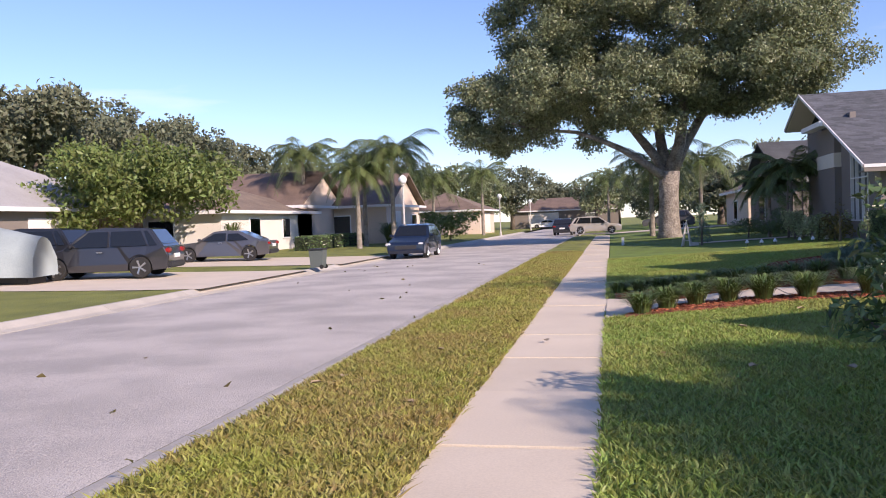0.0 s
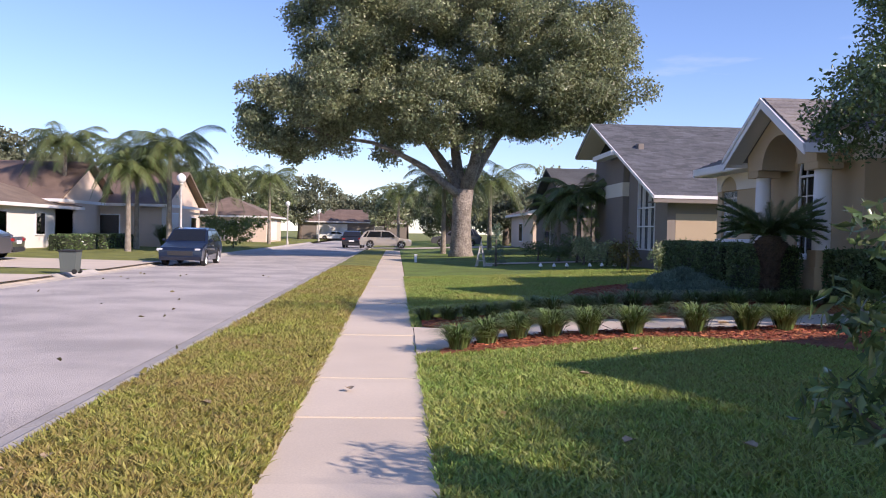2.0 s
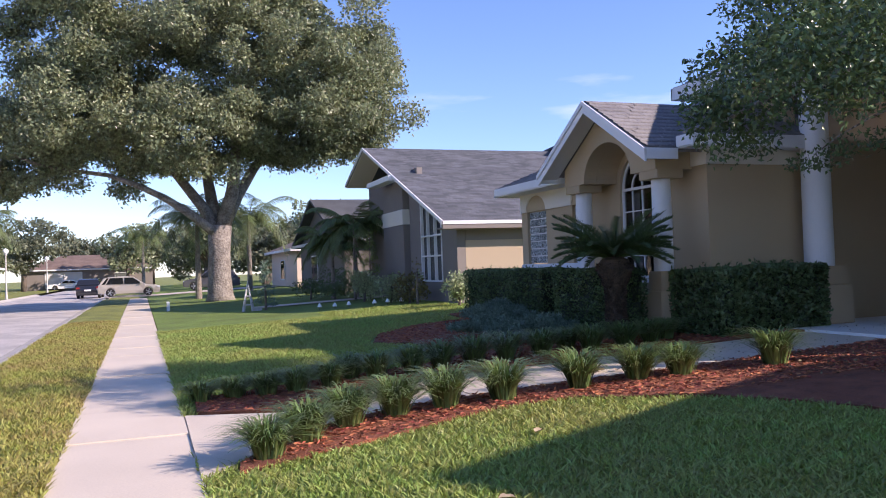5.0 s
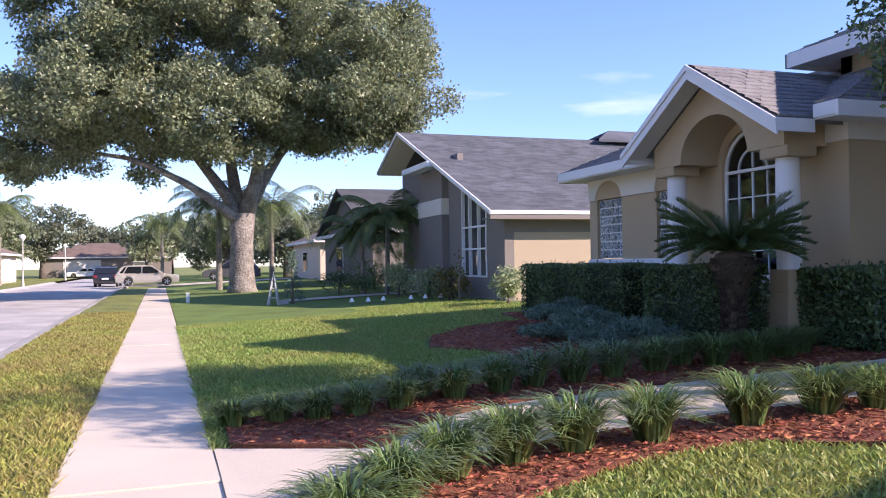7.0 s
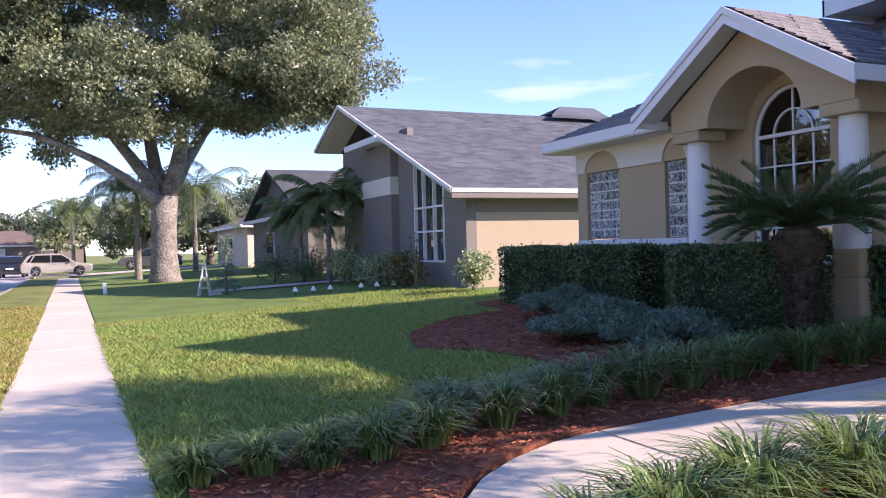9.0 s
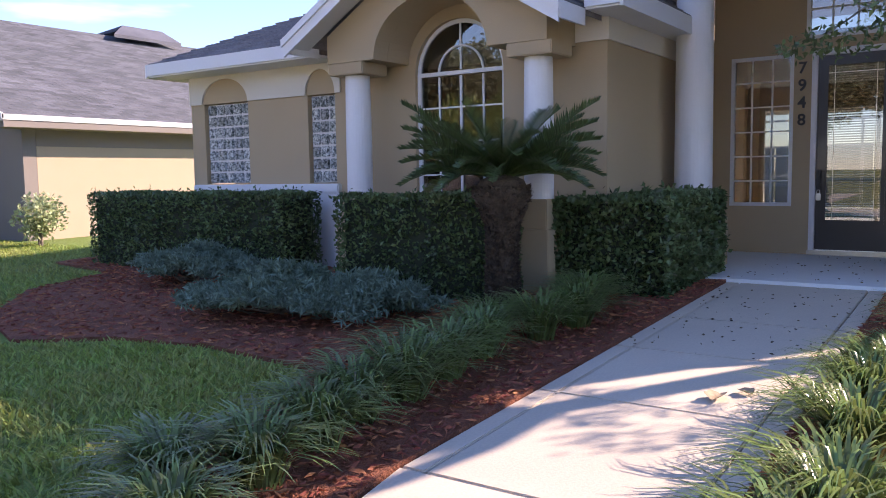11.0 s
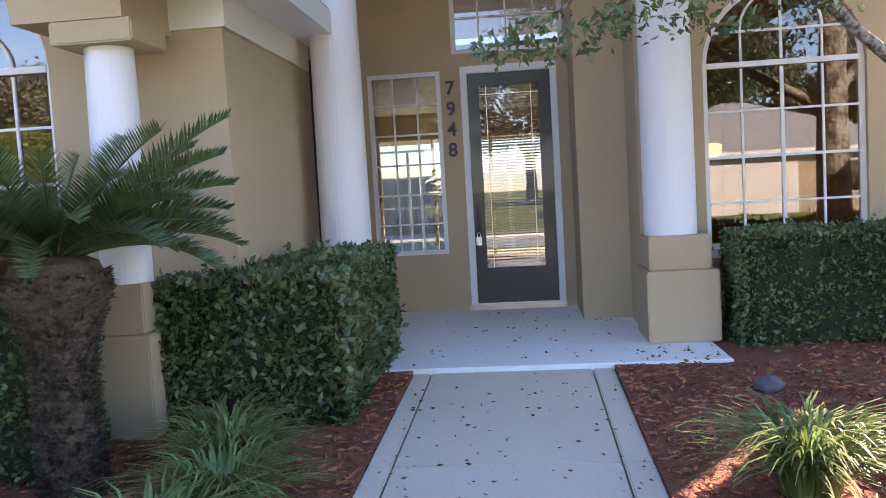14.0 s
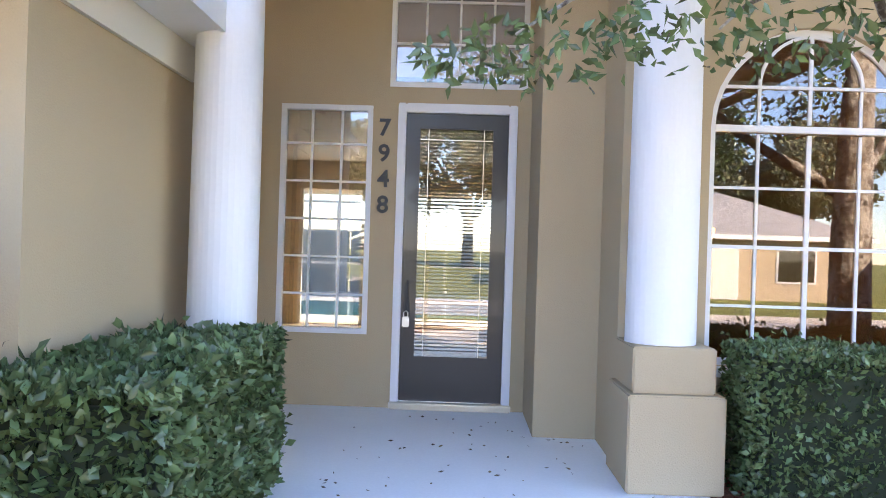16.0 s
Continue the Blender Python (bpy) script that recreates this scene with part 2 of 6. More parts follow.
M = {
    "asphalt": material("asphalt", (0.55, 0.51, 0.465), 0.9, second=(0.36, 0.335, 0.31), scale=0.6, fine=75, amount=1.8, bump=1.0, depth=0.012),
    "concrete": material("concrete", (0.68, 0.585, 0.46), 0.85, second=(0.53, 0.455, 0.36), scale=0.9, fine=70, amount=0.6, bump=0.25, depth=0.004, spread=0.05),
    "gutter": material("gutter", (0.54, 0.50, 0.44), 0.9, second=(0.36, 0.335, 0.29), scale=1.5, fine=60, amount=0.8, bump=0.3, depth=0.004, spread=0.06),
    "soil": material("soil", (0.07, 0.045, 0.028), 0.95, second=(0.035, 0.025, 0.015), scale=3, fine=90, amount=0.8, bump=0.6, depth=0.02),
    "turf": material("turf", (0.26, 0.28, 0.06), 0.9, second=(0.13, 0.15, 0.035), scale=0.8, fine=45, amount=1.0, bump=0.9, depth=0.04),
    "blade": material("grass_blade", (0.33, 0.37, 0.075), 0.55, second=(0.40, 0.31, 0.11), scale=0.7, fine=8, amount=1.0, bump=0, spread=0.35, leaf=0.35),
    "lawn": material("lawn_turf", (0.18, 0.28, 0.05), 0.9, second=(0.11, 0.15, 0.03), scale=0.8, fine=45, amount=1.0, bump=0.9, depth=0.04),
    "lawn_blade": material("lawn_blade", (0.25, 0.38, 0.08), 0.5, second=(0.35, 0.36, 0.10), scale=0.6, fine=8, amount=1.0, bump=0, spread=0.35, leaf=0.35),
    "mulch": material("mulch", (0.34, 0.112, 0.055), 0.95, second=(0.15, 0.05, 0.027), scale=4, fine=70, amount=1.0, bump=1.0, depth=0.03),
    "chip": material("mulch_chip", (0.49, 0.165, 0.08), 0.9, second=(0.22, 0.073, 0.038), scale=5, fine=40, amount=0.8, bump=0.2, spread=0.4, leaf=0.01),
    "stucco": material("tan_stucco", (0.50, 0.385, 0.24), 0.9, second=(0.455, 0.35, 0.215), scale=1.2, fine=110, amount=0.35, bump=0.45, depth=0.006),
    "band": material("cream_stucco", (0.74, 0.70, 0.60), 0.85, second=(0.68, 0.64, 0.55), scale=1.5, fine=110, amount=0.35, bump=0.3, depth=0.005),
    "trim": material("white_paint", (0.80, 0.80, 0.79), 0.55, second=(0.74, 0.74, 0.73), scale=2, fine=40, amount=0.4, bump=0.08, depth=0.003),
    "porch": material("painted_porch", (0.84, 0.87, 0.85), 0.6, second=(0.74, 0.77, 0.755), scale=1.5, fine=60, amount=0.5, bump=0.1, depth=0.003),
    # Taupe also stands in for shade on the neighbour's front and eave.
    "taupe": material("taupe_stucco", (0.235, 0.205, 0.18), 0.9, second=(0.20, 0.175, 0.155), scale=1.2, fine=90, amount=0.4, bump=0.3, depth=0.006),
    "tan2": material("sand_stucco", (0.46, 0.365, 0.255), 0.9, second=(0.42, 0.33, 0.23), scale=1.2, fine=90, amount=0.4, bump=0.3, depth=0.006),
    "shingle": material("grey_shingle", (0.112, 0.119, 0.136), 0.92, second=(0.062, 0.067, 0.078), scale=1.0, fine=30, amount=0.9, bump=0.5, depth=0.01, spread=0.25, leaf=0.001),
    "shingle_brown": material("brown_shingle", (0.23, 0.17, 0.13), 0.92, second=(0.13, 0.095, 0.075), scale=1.0, fine=30, amount=0.9, bump=0.5, depth=0.01, spread=0.2, leaf=0.001),
    "tile_roof": material("slate_roof_tile", (0.25, 0.24, 0.245), 0.8, second=(0.15, 0.145, 0.155), scale=2.0, fine=25, amount=0.9, bump=0.4, depth=0.008, spread=0.3),
    "wall_white": material("white_stucco", (0.78, 0.74, 0.68), 0.9, second=(0.70, 0.66, 0.60), scale=0.8, fine=40, amount=0.4, bump=0.2),
    "wall_peach": material("peach_stucco", (0.72, 0.58, 0.47), 0.9, second=(0.64, 0.52, 0.42), scale=0.8, fine=40, amount=0.4, bump=0.2),
    "bark": material("bark", (0.21, 0.17, 0.135), 0.95, second=(0.09, 0.072, 0.058), scale=3, fine=14, amount=1.0, bump=1.0, depth=0.05),
    "oak_bark": material("oak_bark", (0.33, 0.295, 0.25), 0.95, second=(0.13, 0.108, 0.09), scale=2.5, fine=12, amount=1.0, bump=1.0, depth=0.05),
    "lichen_bark": material("lichen_bark", (0.44, 0.42, 0.38), 0.95, second=(0.10, 0.08, 0.065), scale=7, fine=26, amount=1.8, bump=0.8, depth=0.03),
    "pale_bush": material("pale_bush_leaf", (0.42, 0.47, 0.26), 0.5, second=(0.24, 0.30, 0.14), scale=3, fine=9, amount=1.0, bump=0, spread=0.35, leaf=0.3),
    "bark_grey": material("grey_bark", (0.36, 0.32, 0.27), 0.95, second=(0.16, 0.135, 0.11), scale=5, fine=22, amount=1.0, bump=0.8, depth=0.03),
    "sago_trunk": material("sago_trunk", (0.12, 0.085, 0.055), 0.95, second=(0.04, 0.028, 0.02), scale=8, fine=50, amount=1.0, bump=0.8, depth=0.03, spread=0.4, leaf=0.01),
    "oak_leaf": material("oak_leaf", (0.31, 0.345, 0.19), 0.34, second=(0.20, 0.235, 0.13), scale=0.35, fine=3, amount=1.0, bump=0, spread=0.45, leaf=0.42),
    "far_leaf": material("far_leaf", (0.24, 0.26, 0.16), 0.6, second=(0.15, 0.175, 0.11), scale=0.2, fine=2, amount=1.0, bump=0, spread=0.4, leaf=0.4),
    "lime_leaf": material("bright_leaf", (0.20, 0.26, 0.075), 0.5, second=(0.14, 0.19, 0.055), scale=0.4, fine=3, amount=1.0, bump=0, spread=0.35, leaf=0.35),
    "hedge_leaf": material("hedge_leaf", (0.14, 0.21, 0.085), 0.24, second=(0.075, 0.125, 0.05), scale=2, fine=8, amount=1.0, bump=0, spread=0.4, leaf=0.22),
    "dry_leaf": material("autumn_leaf", (0.22, 0.17, 0.05), 0.5, second=(0.14, 0.13, 0.04), scale=2, fine=8, amount=1.0, bump=0, spread=0.4, leaf=0.3),
    "juniper": material("juniper", (0.17, 0.255, 0.175), 0.6, second=(0.09, 0.15, 0.105), scale=3, fine=12, amount=1.0, bump=0, spread=0.35, leaf=0.2),
    "liriope": material("liriope_blade", (0.22, 0.31, 0.105), 0.3, second=(0.11, 0.17, 0.05), scale=2, fine=6, amount=1.0, bump=0, spread=0.45, leaf=0.3),
    "palm_leaf": material("palm_leaf", (0.17, 0.22, 0.08), 0.45, second=(0.11, 0.155, 0.055), scale=0.8, fine=4, amount=1.0, bump=0, spread=0.35, leaf=0.3),
    "sago_leaf": material("sago_leaf", (0.10, 0.155, 0.05), 0.3, second=(0.06, 0.10, 0.035), scale=2, fine=6, amount=1.0, bump=0, spread=0.35, leaf=0.2),
    # Near-black, for the shade between the leaves inside the hedges.
    "shade_core": plain("foliage_shade_core", (0.022, 0.032, 0.014), 0.95),
    "glass": glass_material("window_glass", (0.50, 0.50, 0.47), 0.09),
    "dark_glass": glass_material("tinted_glass", (0.25, 0.27, 0.28), 0.10),
    "glass_block": material("glass_block", (0.74, 0.77, 0.74), 0.08, second=(0.08, 0.10, 0.095), scale=22, fine=60, amount=1.7, bump=1.0, depth=0.03, spread=0.3, spec=0.8),
    "mortar": plain("mortar", (0.76, 0.75, 0.72), 0.9),
    "door_paint": plain("dark_door_paint", (0.022, 0.020, 0.022), 0.35, coat=0.2),
    "black": plain("black_metal", (0.015, 0.014, 0.013), 0.45),
    "brass": plain("satin_metal", (0.55, 0.50, 0.42), 0.3, 1.0),
    "rubber": plain("rubber", (0.018, 0.018, 0.018), 0.8),
    "alloy": plain("alloy", (0.55, 0.56, 0.58), 0.28, 0.9),
    "lens_red": plain("red_lens", (0.30, 0.02, 0.02), 0.2, coat=0.5),
    "lens_clear": plain("clear_lens", (0.75, 0.77, 0.80), 0.12, 0.3, coat=0.5),
    "plastic": plain("dark_plastic", (0.03, 0.03, 0.032), 0.5),
    "bin": plain("green_grey_plastic", (0.10, 0.12, 0.11), 0.6),
    "stone": material("pale_stone", (0.62, 0.60, 0.55), 0.85, second=(0.40, 0.38, 0.35), scale=6, fine=50, amount=0.8, bump=0.3),
    "cover": material("grey_green_fabric", (0.36, 0.42, 0.42), 0.85, second=(0.26, 0.31, 0.31), scale=2, fine=30, amount=0.6, bump=0.3, depth=0.02),
    "interior": material("interior_paint", (0.62, 0.50, 0.36), 0.85, second=(0.56, 0.45, 0.32), scale=1, fine=30, amount=0.4, bump=0.05),
    "floor_tile": material("interior_tile", (0.62, 0.56, 0.47), 0.25, second=(0.54, 0.48, 0.40), scale=2, fine=20, amount=0.5, bump=0.05),
    "water": material("pool_water", (0.05, 0.30, 0.38), 0.05, second=(0.04, 0.24, 0.32), scale=3, fine=10, amount=0.6, bump=0.2, depth=0.02),
    "lamp_glow": plain("warm_lamp_glass", (1.0, 0.45, 0.09), 0.5, emit=3.5),
    "lamp_globe": plain("white_lamp_globe", (0.85, 0.85, 0.82), 0.35),
    "litter": material("fallen_leaf", (0.20, 0.14, 0.07), 0.8, second=(0.07, 0.05, 0.03), scale=9, fine=30, amount=1.0, bump=0, spread=0.5, leaf=0.05),
}


# ---- builders ----


def part(name, bm, mat, parent=None, label="", smooth=False):
    """Links a bmesh as one mesh object, under a thing or a part."""
    me = bpy.data.meshes.new(name)
    bm.to_mesh(me)
    bm.free()
    me.materials.append(mat)
    if smooth:
        me.shade_smooth()
    ob = new(name, me)
    if parent is not None:
        ob.parent = parent
    return tagged(ob, label)


def thing(name, x, y, z, label, category, group="", kind="", rz=0):
    ob = new(name)
    ob.empty_display_size = 0.1
    ob.matrix_basis = pose(x, y, z, 0, 0, rz)
    return tagged(ob, label, category, group, kind)


def box(bm, x0, x1, y0, y1, z0, z1, bevel=0.0):
    vs = [bm.verts.new((x, y, z)) for x in (x0, x1) for y in (y0, y1) for z in (z0, z1)]
    fs = [bm.faces.new([vs[i] for i in f]) for f in ((0, 1, 3, 2), (4, 6, 7, 5), (0, 4, 5, 1), (2, 3, 7, 6), (0, 2, 6, 4), (1, 5, 7, 3))]
    if bevel:
        bmesh.ops.bevel(bm, geom=list({e for f in fs for e in f.edges}), offset=bevel, segments=2, affect="EDGES")
    return bm


def boxed(x0, x1, y0, y1, z0, z1, bevel=0.0):
    return box(bmesh.new(), x0, x1, y0, y1, z0, z1, bevel)


def tube(bm, path, radii, sides=10, squash=1.0):
    """A tube along a path of points, with a radius at each."""
    rings = []
    for i, p in enumerate(path):
        a, b = path[max(i - 1, 0)], path[min(i + 1, len(path) - 1)]
        d = (Vector(b) - Vector(a)).normalized()
        u = d.cross(Vector((0, 0, 1)) if abs(d.z) < 0.9 else Vector((1, 0, 0))).normalized()
        v = d.cross(u)
        rings.append([bm.verts.new(Vector(p) + (u * math.cos(k * math.tau / sides) + v * math.sin(k * math.tau / sides) * squash) * radii[i]) for k in range(sides)])
    for r, s in zip(rings, rings[1:]):
        for k in range(sides):
            bm.faces.new((r[k], r[(k + 1) % sides], s[(k + 1) % sides], s[k]))
    bm.faces.new(rings[0][::-1]), bm.faces.new(rings[-1])
    bmesh.ops.recalc_face_normals(bm, faces=bm.faces[:])
    return bm


def lathe(bm, profile, x=0.0, y=0.0, sides=24):
    """Turns a profile of (radius, height) about an upright axis."""
    return tube(bm, [(x, y, z) for _, z in profile], [r for r, _ in profile], sides)


def prism(bm, outline, axis, a, b):
    """Extrudes a flat outline of pairs along x, y or z from a to b."""
    def at(p, q, s):
        return {"x": (s, p, q), "y": (p, s, q), "z": (p, q, s)}[axis]
    lo = [bm.verts.new(at(p, q, a)) for p, q in outline]
    hi = [bm.verts.new(at(p, q, b)) for p, q in outline]
    bm.faces.new(lo), bm.faces.new(hi[::-1])
    for i in range(len(outline)):
        j = (i + 1) % len(outline)
        bm.faces.new((lo[i], hi[i], hi[j], lo[j]))
    bmesh.ops.recalc_face_normals(bm, faces=bm.faces[:])
    return bm


def slab_quad(bm, corners, thick):
    """A sloping slab below four or three corners, for roofs."""
    up = [bm.verts.new(c) for c in corners]
    dn = [bm.verts.new((c[0], c[1], c[2] - thick)) for c in corners]
    bm.faces.new(up), bm.faces.new(dn[::-1])
    for i in range(len(up)):
        j = (i + 1) % len(up)
        bm.faces.new((up[i], dn[i], dn[j], up[j]))
    bmesh.ops.recalc_face_normals(bm, faces=bm.faces[:])
    return bm


def wall_along_y(bm, x0, x1, y0, y1, z0, z1, holes):
    """A wall with rectangular openings (ya, yb, za, zb, arch rise) cut right through."""
    cuts = sorted({y0, y1, *[v for h in holes for v in h[:2]]})
    for a, b in zip(cuts, cuts[1:]):
        hole = [h for h in holes if h[0] <= a + 1e-6 and h[1] >= b - 1e-6]
        z = z0
        for h in sorted(hole, key=lambda k: k[2]):
            if h[2] > z + 1e-6:
                box(bm, x0, x1, a, b, z, h[2])
            z = h[3]
            if len(h) > 4 and h[4]:
                mid, r, rise = (h[0] + h[1]) / 2, (h[1] - h[0]) / 2, h[4]
                n = 16
                for i in range(n):
                    p, q = [mid - r * math.cos(math.pi * (i + s) / n) for s in (0, 1)]
                    zp, zq = [h[3] + rise * math.sin(math.pi * (i + s) / n) for s in (0, 1)]
                    prism(bm, [(p, zp), (q, zq), (q, h[3] + rise + 0.02), (p, h[3] + rise + 0.02)], "x", x0, x1)
                z = h[3] + rise + 0.02
        if z < z1 - 1e-6:
            box(bm, x0, x1, a, b, z, z1)
    return bm


def np_mesh(name, verts, faces, mat, parent=None, label="", smooth=False):
    """A mesh from arrays: verts (n, 3) and faces (m, k)."""
    me = bpy.data.meshes.new(name)
    k = faces.shape[1]
    me.vertices.add(len(verts)), me.loops.add(faces.size), me.polygons.add(len(faces))
    me.vertices.foreach_set("co", np.ascontiguousarray(verts, dtype=np.float32).ravel())
    me.loops.foreach_set("vertex_index", np.ascontiguousarray(faces, dtype=np.int32).ravel())
    me.polygons.foreach_set("loop_start", np.arange(0, faces.size, k, dtype=np.int32))
    me.update(calc_edges=True)
    me.validate()
    me.materials.append(mat)
    if smooth:
        me.shade_smooth()
    ob = new(name, me)
    if parent is not None:
        ob.parent = parent
    return tagged(ob, label)


def unit(v):
    return v / np.maximum(np.linalg.norm(v, axis=1, keepdims=True), 1e-9)


def leaf_arrays(centres, outward, length, width, rng, jitter=0.9, droop=0.0):
    """Pointed, folded leaves of six corners and four triangles-worth each, as two quads."""
    n = len(centres)
    d = unit(rng.normal(size=(n, 3)) * jitter + outward + np.array([0, 0, -droop]))
    t = unit(np.cross(d, rng.normal(size=(n, 3))))
    nrm = np.cross(d, t)
    ln = length * rng.uniform(0.65, 1.25, (n, 1))
    wd = width * rng.uniform(0.7, 1.2, (n, 1))
    fold = wd * 0.25
    a, b = centres - d * ln * 0.5, centres + d * ln * 0.5
    l1, r1 = centres - d * ln * 0.05 - t * wd * 0.5 + nrm * fold, centres - d * ln * 0.05 + t * wd * 0.5 + nrm * fold
    verts = np.stack([a, l1, b, r1], axis=1).reshape(-1, 3)
    base = np.arange(n)[:, None] * 4
    faces = np.concatenate([base + np.array([0, 1, 2]), base + np.array([0, 2, 3])])
    return verts, faces


def ellipsoid_points(rng, n, centre, radii, shell=0.55):
    v = unit(rng.normal(size=(n, 3)))
    r = rng.uniform(shell, 1.0, (n, 1)) ** 0.6
    return np.array(centre) + v * r * np.array(radii), v


def crown(name, lobes, per_m2, length, width, mat, parent, seed, label="", shell=0.5, droop=0.2, stray=0.17):
    """Leaves in many uneven lobes (x, y, z, rx, ry, rz), thick near the lobes' skins."""
    rng = np.random.default_rng(seed)
    vs, fs, at = [], [], 0
    for x, y, z, rx, ry, rz in lobes:
        n = int(per_m2 * 4 * ((rx * ry) ** 1.6 + (rx * rz) ** 1.6 + (ry * rz) ** 1.6) ** (1 / 1.6))
        c, o = ellipsoid_points(rng, n, (x, y, z), (rx, ry, rz), shell)
        c = c + rng.normal(size=c.shape) * stray * min(rx, ry, rz)
        v, f = leaf_arrays(c, o * 0.5, length, width, rng, 0.9, droop)
        vs.append(v), fs.append(f + at)
        at += len(v)
    return np_mesh(name, np.concatenate(vs), np.concatenate(fs), mat, parent, label)


def limb(bm, a, b, r0, r1, rng, bend=0.12, steps=5, sides=8):
    a, b = Vector(a), Vector(b)
    ln = (b - a).length
    off = [Vector(rng.normal(size=3)) * bend * ln * 0.5 for _ in range(2)]
    pts, rad = [], []
    for i in range(steps + 1):
        s = i / steps
        pts.append(a.lerp(b, s) + off[0] * math.sin(math.pi * s) + off[1] * math.sin(2 * math.pi * s) * 0.4)
        rad.append(r0 + (r1 - r0) * s)
    tube(bm, pts, rad, sides)
    return pts


SHEAR = -0.009


def sx(x, y):
    """The street runs very slightly askew to the house."""
    return x + SHEAR * (y - 12)


def rise(x):
    """The yard climbs gently from the sidewalk to the house."""
    return 0.04 * min(max(x, 0.0), 8.0)

# ---- ground, road, sidewalk ----


def sheet(name, xs, ys, zf, mat, label, shear=True, category="ground"):
    bm = bmesh.new()
    grid = [[bm.verts.new((sx(x, y) if shear else x, y, zf(x, y))) for x in xs] for y in ys]
    for r, s in zip(grid, grid[1:]):
        for i in range(len(xs) - 1):
            bm.faces.new((r[i], r[i + 1], s[i + 1], s[i]))
    ob = part(name, bm, mat)
    return tagged(ob, label, category, kind="structure")


def frange(a, b, n):
    return [a + (b - a) * i / n for i in range(n + 1)]


SW0, SW1 = -1.25, -0.22          # sidewalk edges
CURB_R, CURB_L = -3.28, -9.75    # road edges
sheet("ground", [-900, -200, -60, -30, -20, 20, 60, 200, 900], [-300, -60, -20, 0, 20, 40, 60, 100, 200, 900], lambda x, y: -0.35, M["turf"], "mown grass ground reaching to the horizon", False)
sheet("road", frange(CURB_L + 0.025, CURB_R - 0.025, 6), frange(-30, 170, 40), lambda x, y: -0.115 + 0.03 * (1 - ((x - CURB_L) / (CURB_R - CURB_L) * 2 - 1) ** 2), M["asphalt"], "pale worn asphalt residential street", category="road")


def bump2(x, y, s=1.0):
    return 0.018 * noise.noise(Vector((x * 0.9 * s, y * 0.9 * s, 3.1)))


def verge_z(x, y):
    e = min(x - (CURB_R + 0.45), SW0 - x)
    return 0.015 + min(max(e, 0), 0.3) * 0.12 + bump2(x, y)


sheet("verge", frange(CURB_R + 0.42, SW0 - 0.01, 14), frange(-12, 62, 200), verge_z, M["turf"], "sunlit grass verge between road and sidewalk")


def lawn_z(x, y):
    if -0.1 < x < 9.0 and 13.3 < y < 15.6 or 0.0 < x < 1.2 and 12.75 < y < 15.0:
        return rise(x) - 0.05
    return rise(x) + 0.02 + bump2(x, y) * min(1.0, max(0.0, x + 0.3))


sheet("lawn", frange(SW1 + 0.02, 30, 80), frange(-12, 120, 200), lawn_z, M["lawn"], "green lawn climbing gently to the houses")
sheet("lawn_opposite", frange(-60, CURB_L - 0.45, 60), sorted(set(frange(-12, 150, 160)) | {7.4, 11.4, 19.0, 26.2, 29.5, 36.5}), lambda x, y: 0.012 + 0.6 * bump2(x, y) + 0.012 * max(0.0, -12 - x), M["turf"], "sunlit lawn of the houses across the street")

# gutter slabs and curbs
for side, x0, x1 in ((1, CURB_R, CURB_R + 0.45), (-1, CURB_L - 0.45, CURB_L)):
    curb = thing("curb", 0, 0, 0, "pale concrete rolled curb along the road", "curb", kind="structure")
    for i in range(34):
        a, b = -9 + i * 3.05, -9 + (i + 1) * 3.05 - 0.012
        prof = [(0, -0.2), (0.45, -0.2), (0.45, 0.02), (0.34, 0.02), (0.16, -0.075), (0, -0.105)]
        bm = bmesh.new()
        lo = [bm.verts.new((sx((x0 + p) if side > 0 else (x1 - p), a), a, q)) for p, q in prof]
        hi = [bm.verts.new((sx((x0 + p) if side > 0 else (x1 - p), b), b, q)) for p, q in prof]
        bm.faces.new(lo), bm.faces.new(hi[::-1])
        for k in range(6):
            j = (k + 1) % 6
            bm.faces.new((lo[k], hi[k], hi[j], lo[j]))
        bmesh.ops.recalc_face_normals(bm, faces=bm.faces[:])
        part("slab", bm, M["gutter"], curb)

# sidewalk slabs
walkway_side = thing("sidewalk", 0, 0, 0, "pale concrete sidewalk with cut joints beside the lawn", "sidewalk", kind="structure")
for i in range(44):
    a, b = -8.6 + i * 1.62, -8.6 + (i + 1) * 1.62 - 0.014
    bm = bmesh.new()
    dz = 0.006 * math.sin(i * 2.3)
    box(bm, SW0, SW1, a, b, -0.12, 0.022 + dz, 0.008)
    for v in bm.verts:
        v.co.x = sx(v.co.x, v.co.y)
    part("slab", bm, M["concrete"], walkway_side)

# front walk, widening to a rounded mouth at the sidewalk
front_walk = thing("front_walk", 0, 0, 0, "pale concrete front walk with saw-cut joints", "walkway", kind="structure")


def walk_slab(x0, x1, y0, y1, bevel=0.008):
    bm = box(bmesh.new(), x0, x1, y0, y1, -0.1, 0.035, bevel)
    for v in bm.verts:
        v.co.z += rise(v.co.x)
    part("slab", bm, M["concrete"], front_walk)


for x0, x1 in ((2.49, 3.86), (3.875, 5.08), (5.095, 6.21), (6.225, 8.06)):
    walk_slab(x0, x1, 14.11, 15.28)
    walk_slab(x0, x1, 13.95, 14.10)
    walk_slab(x0, x1, 15.29, 15.42)
bm = bmesh.new()
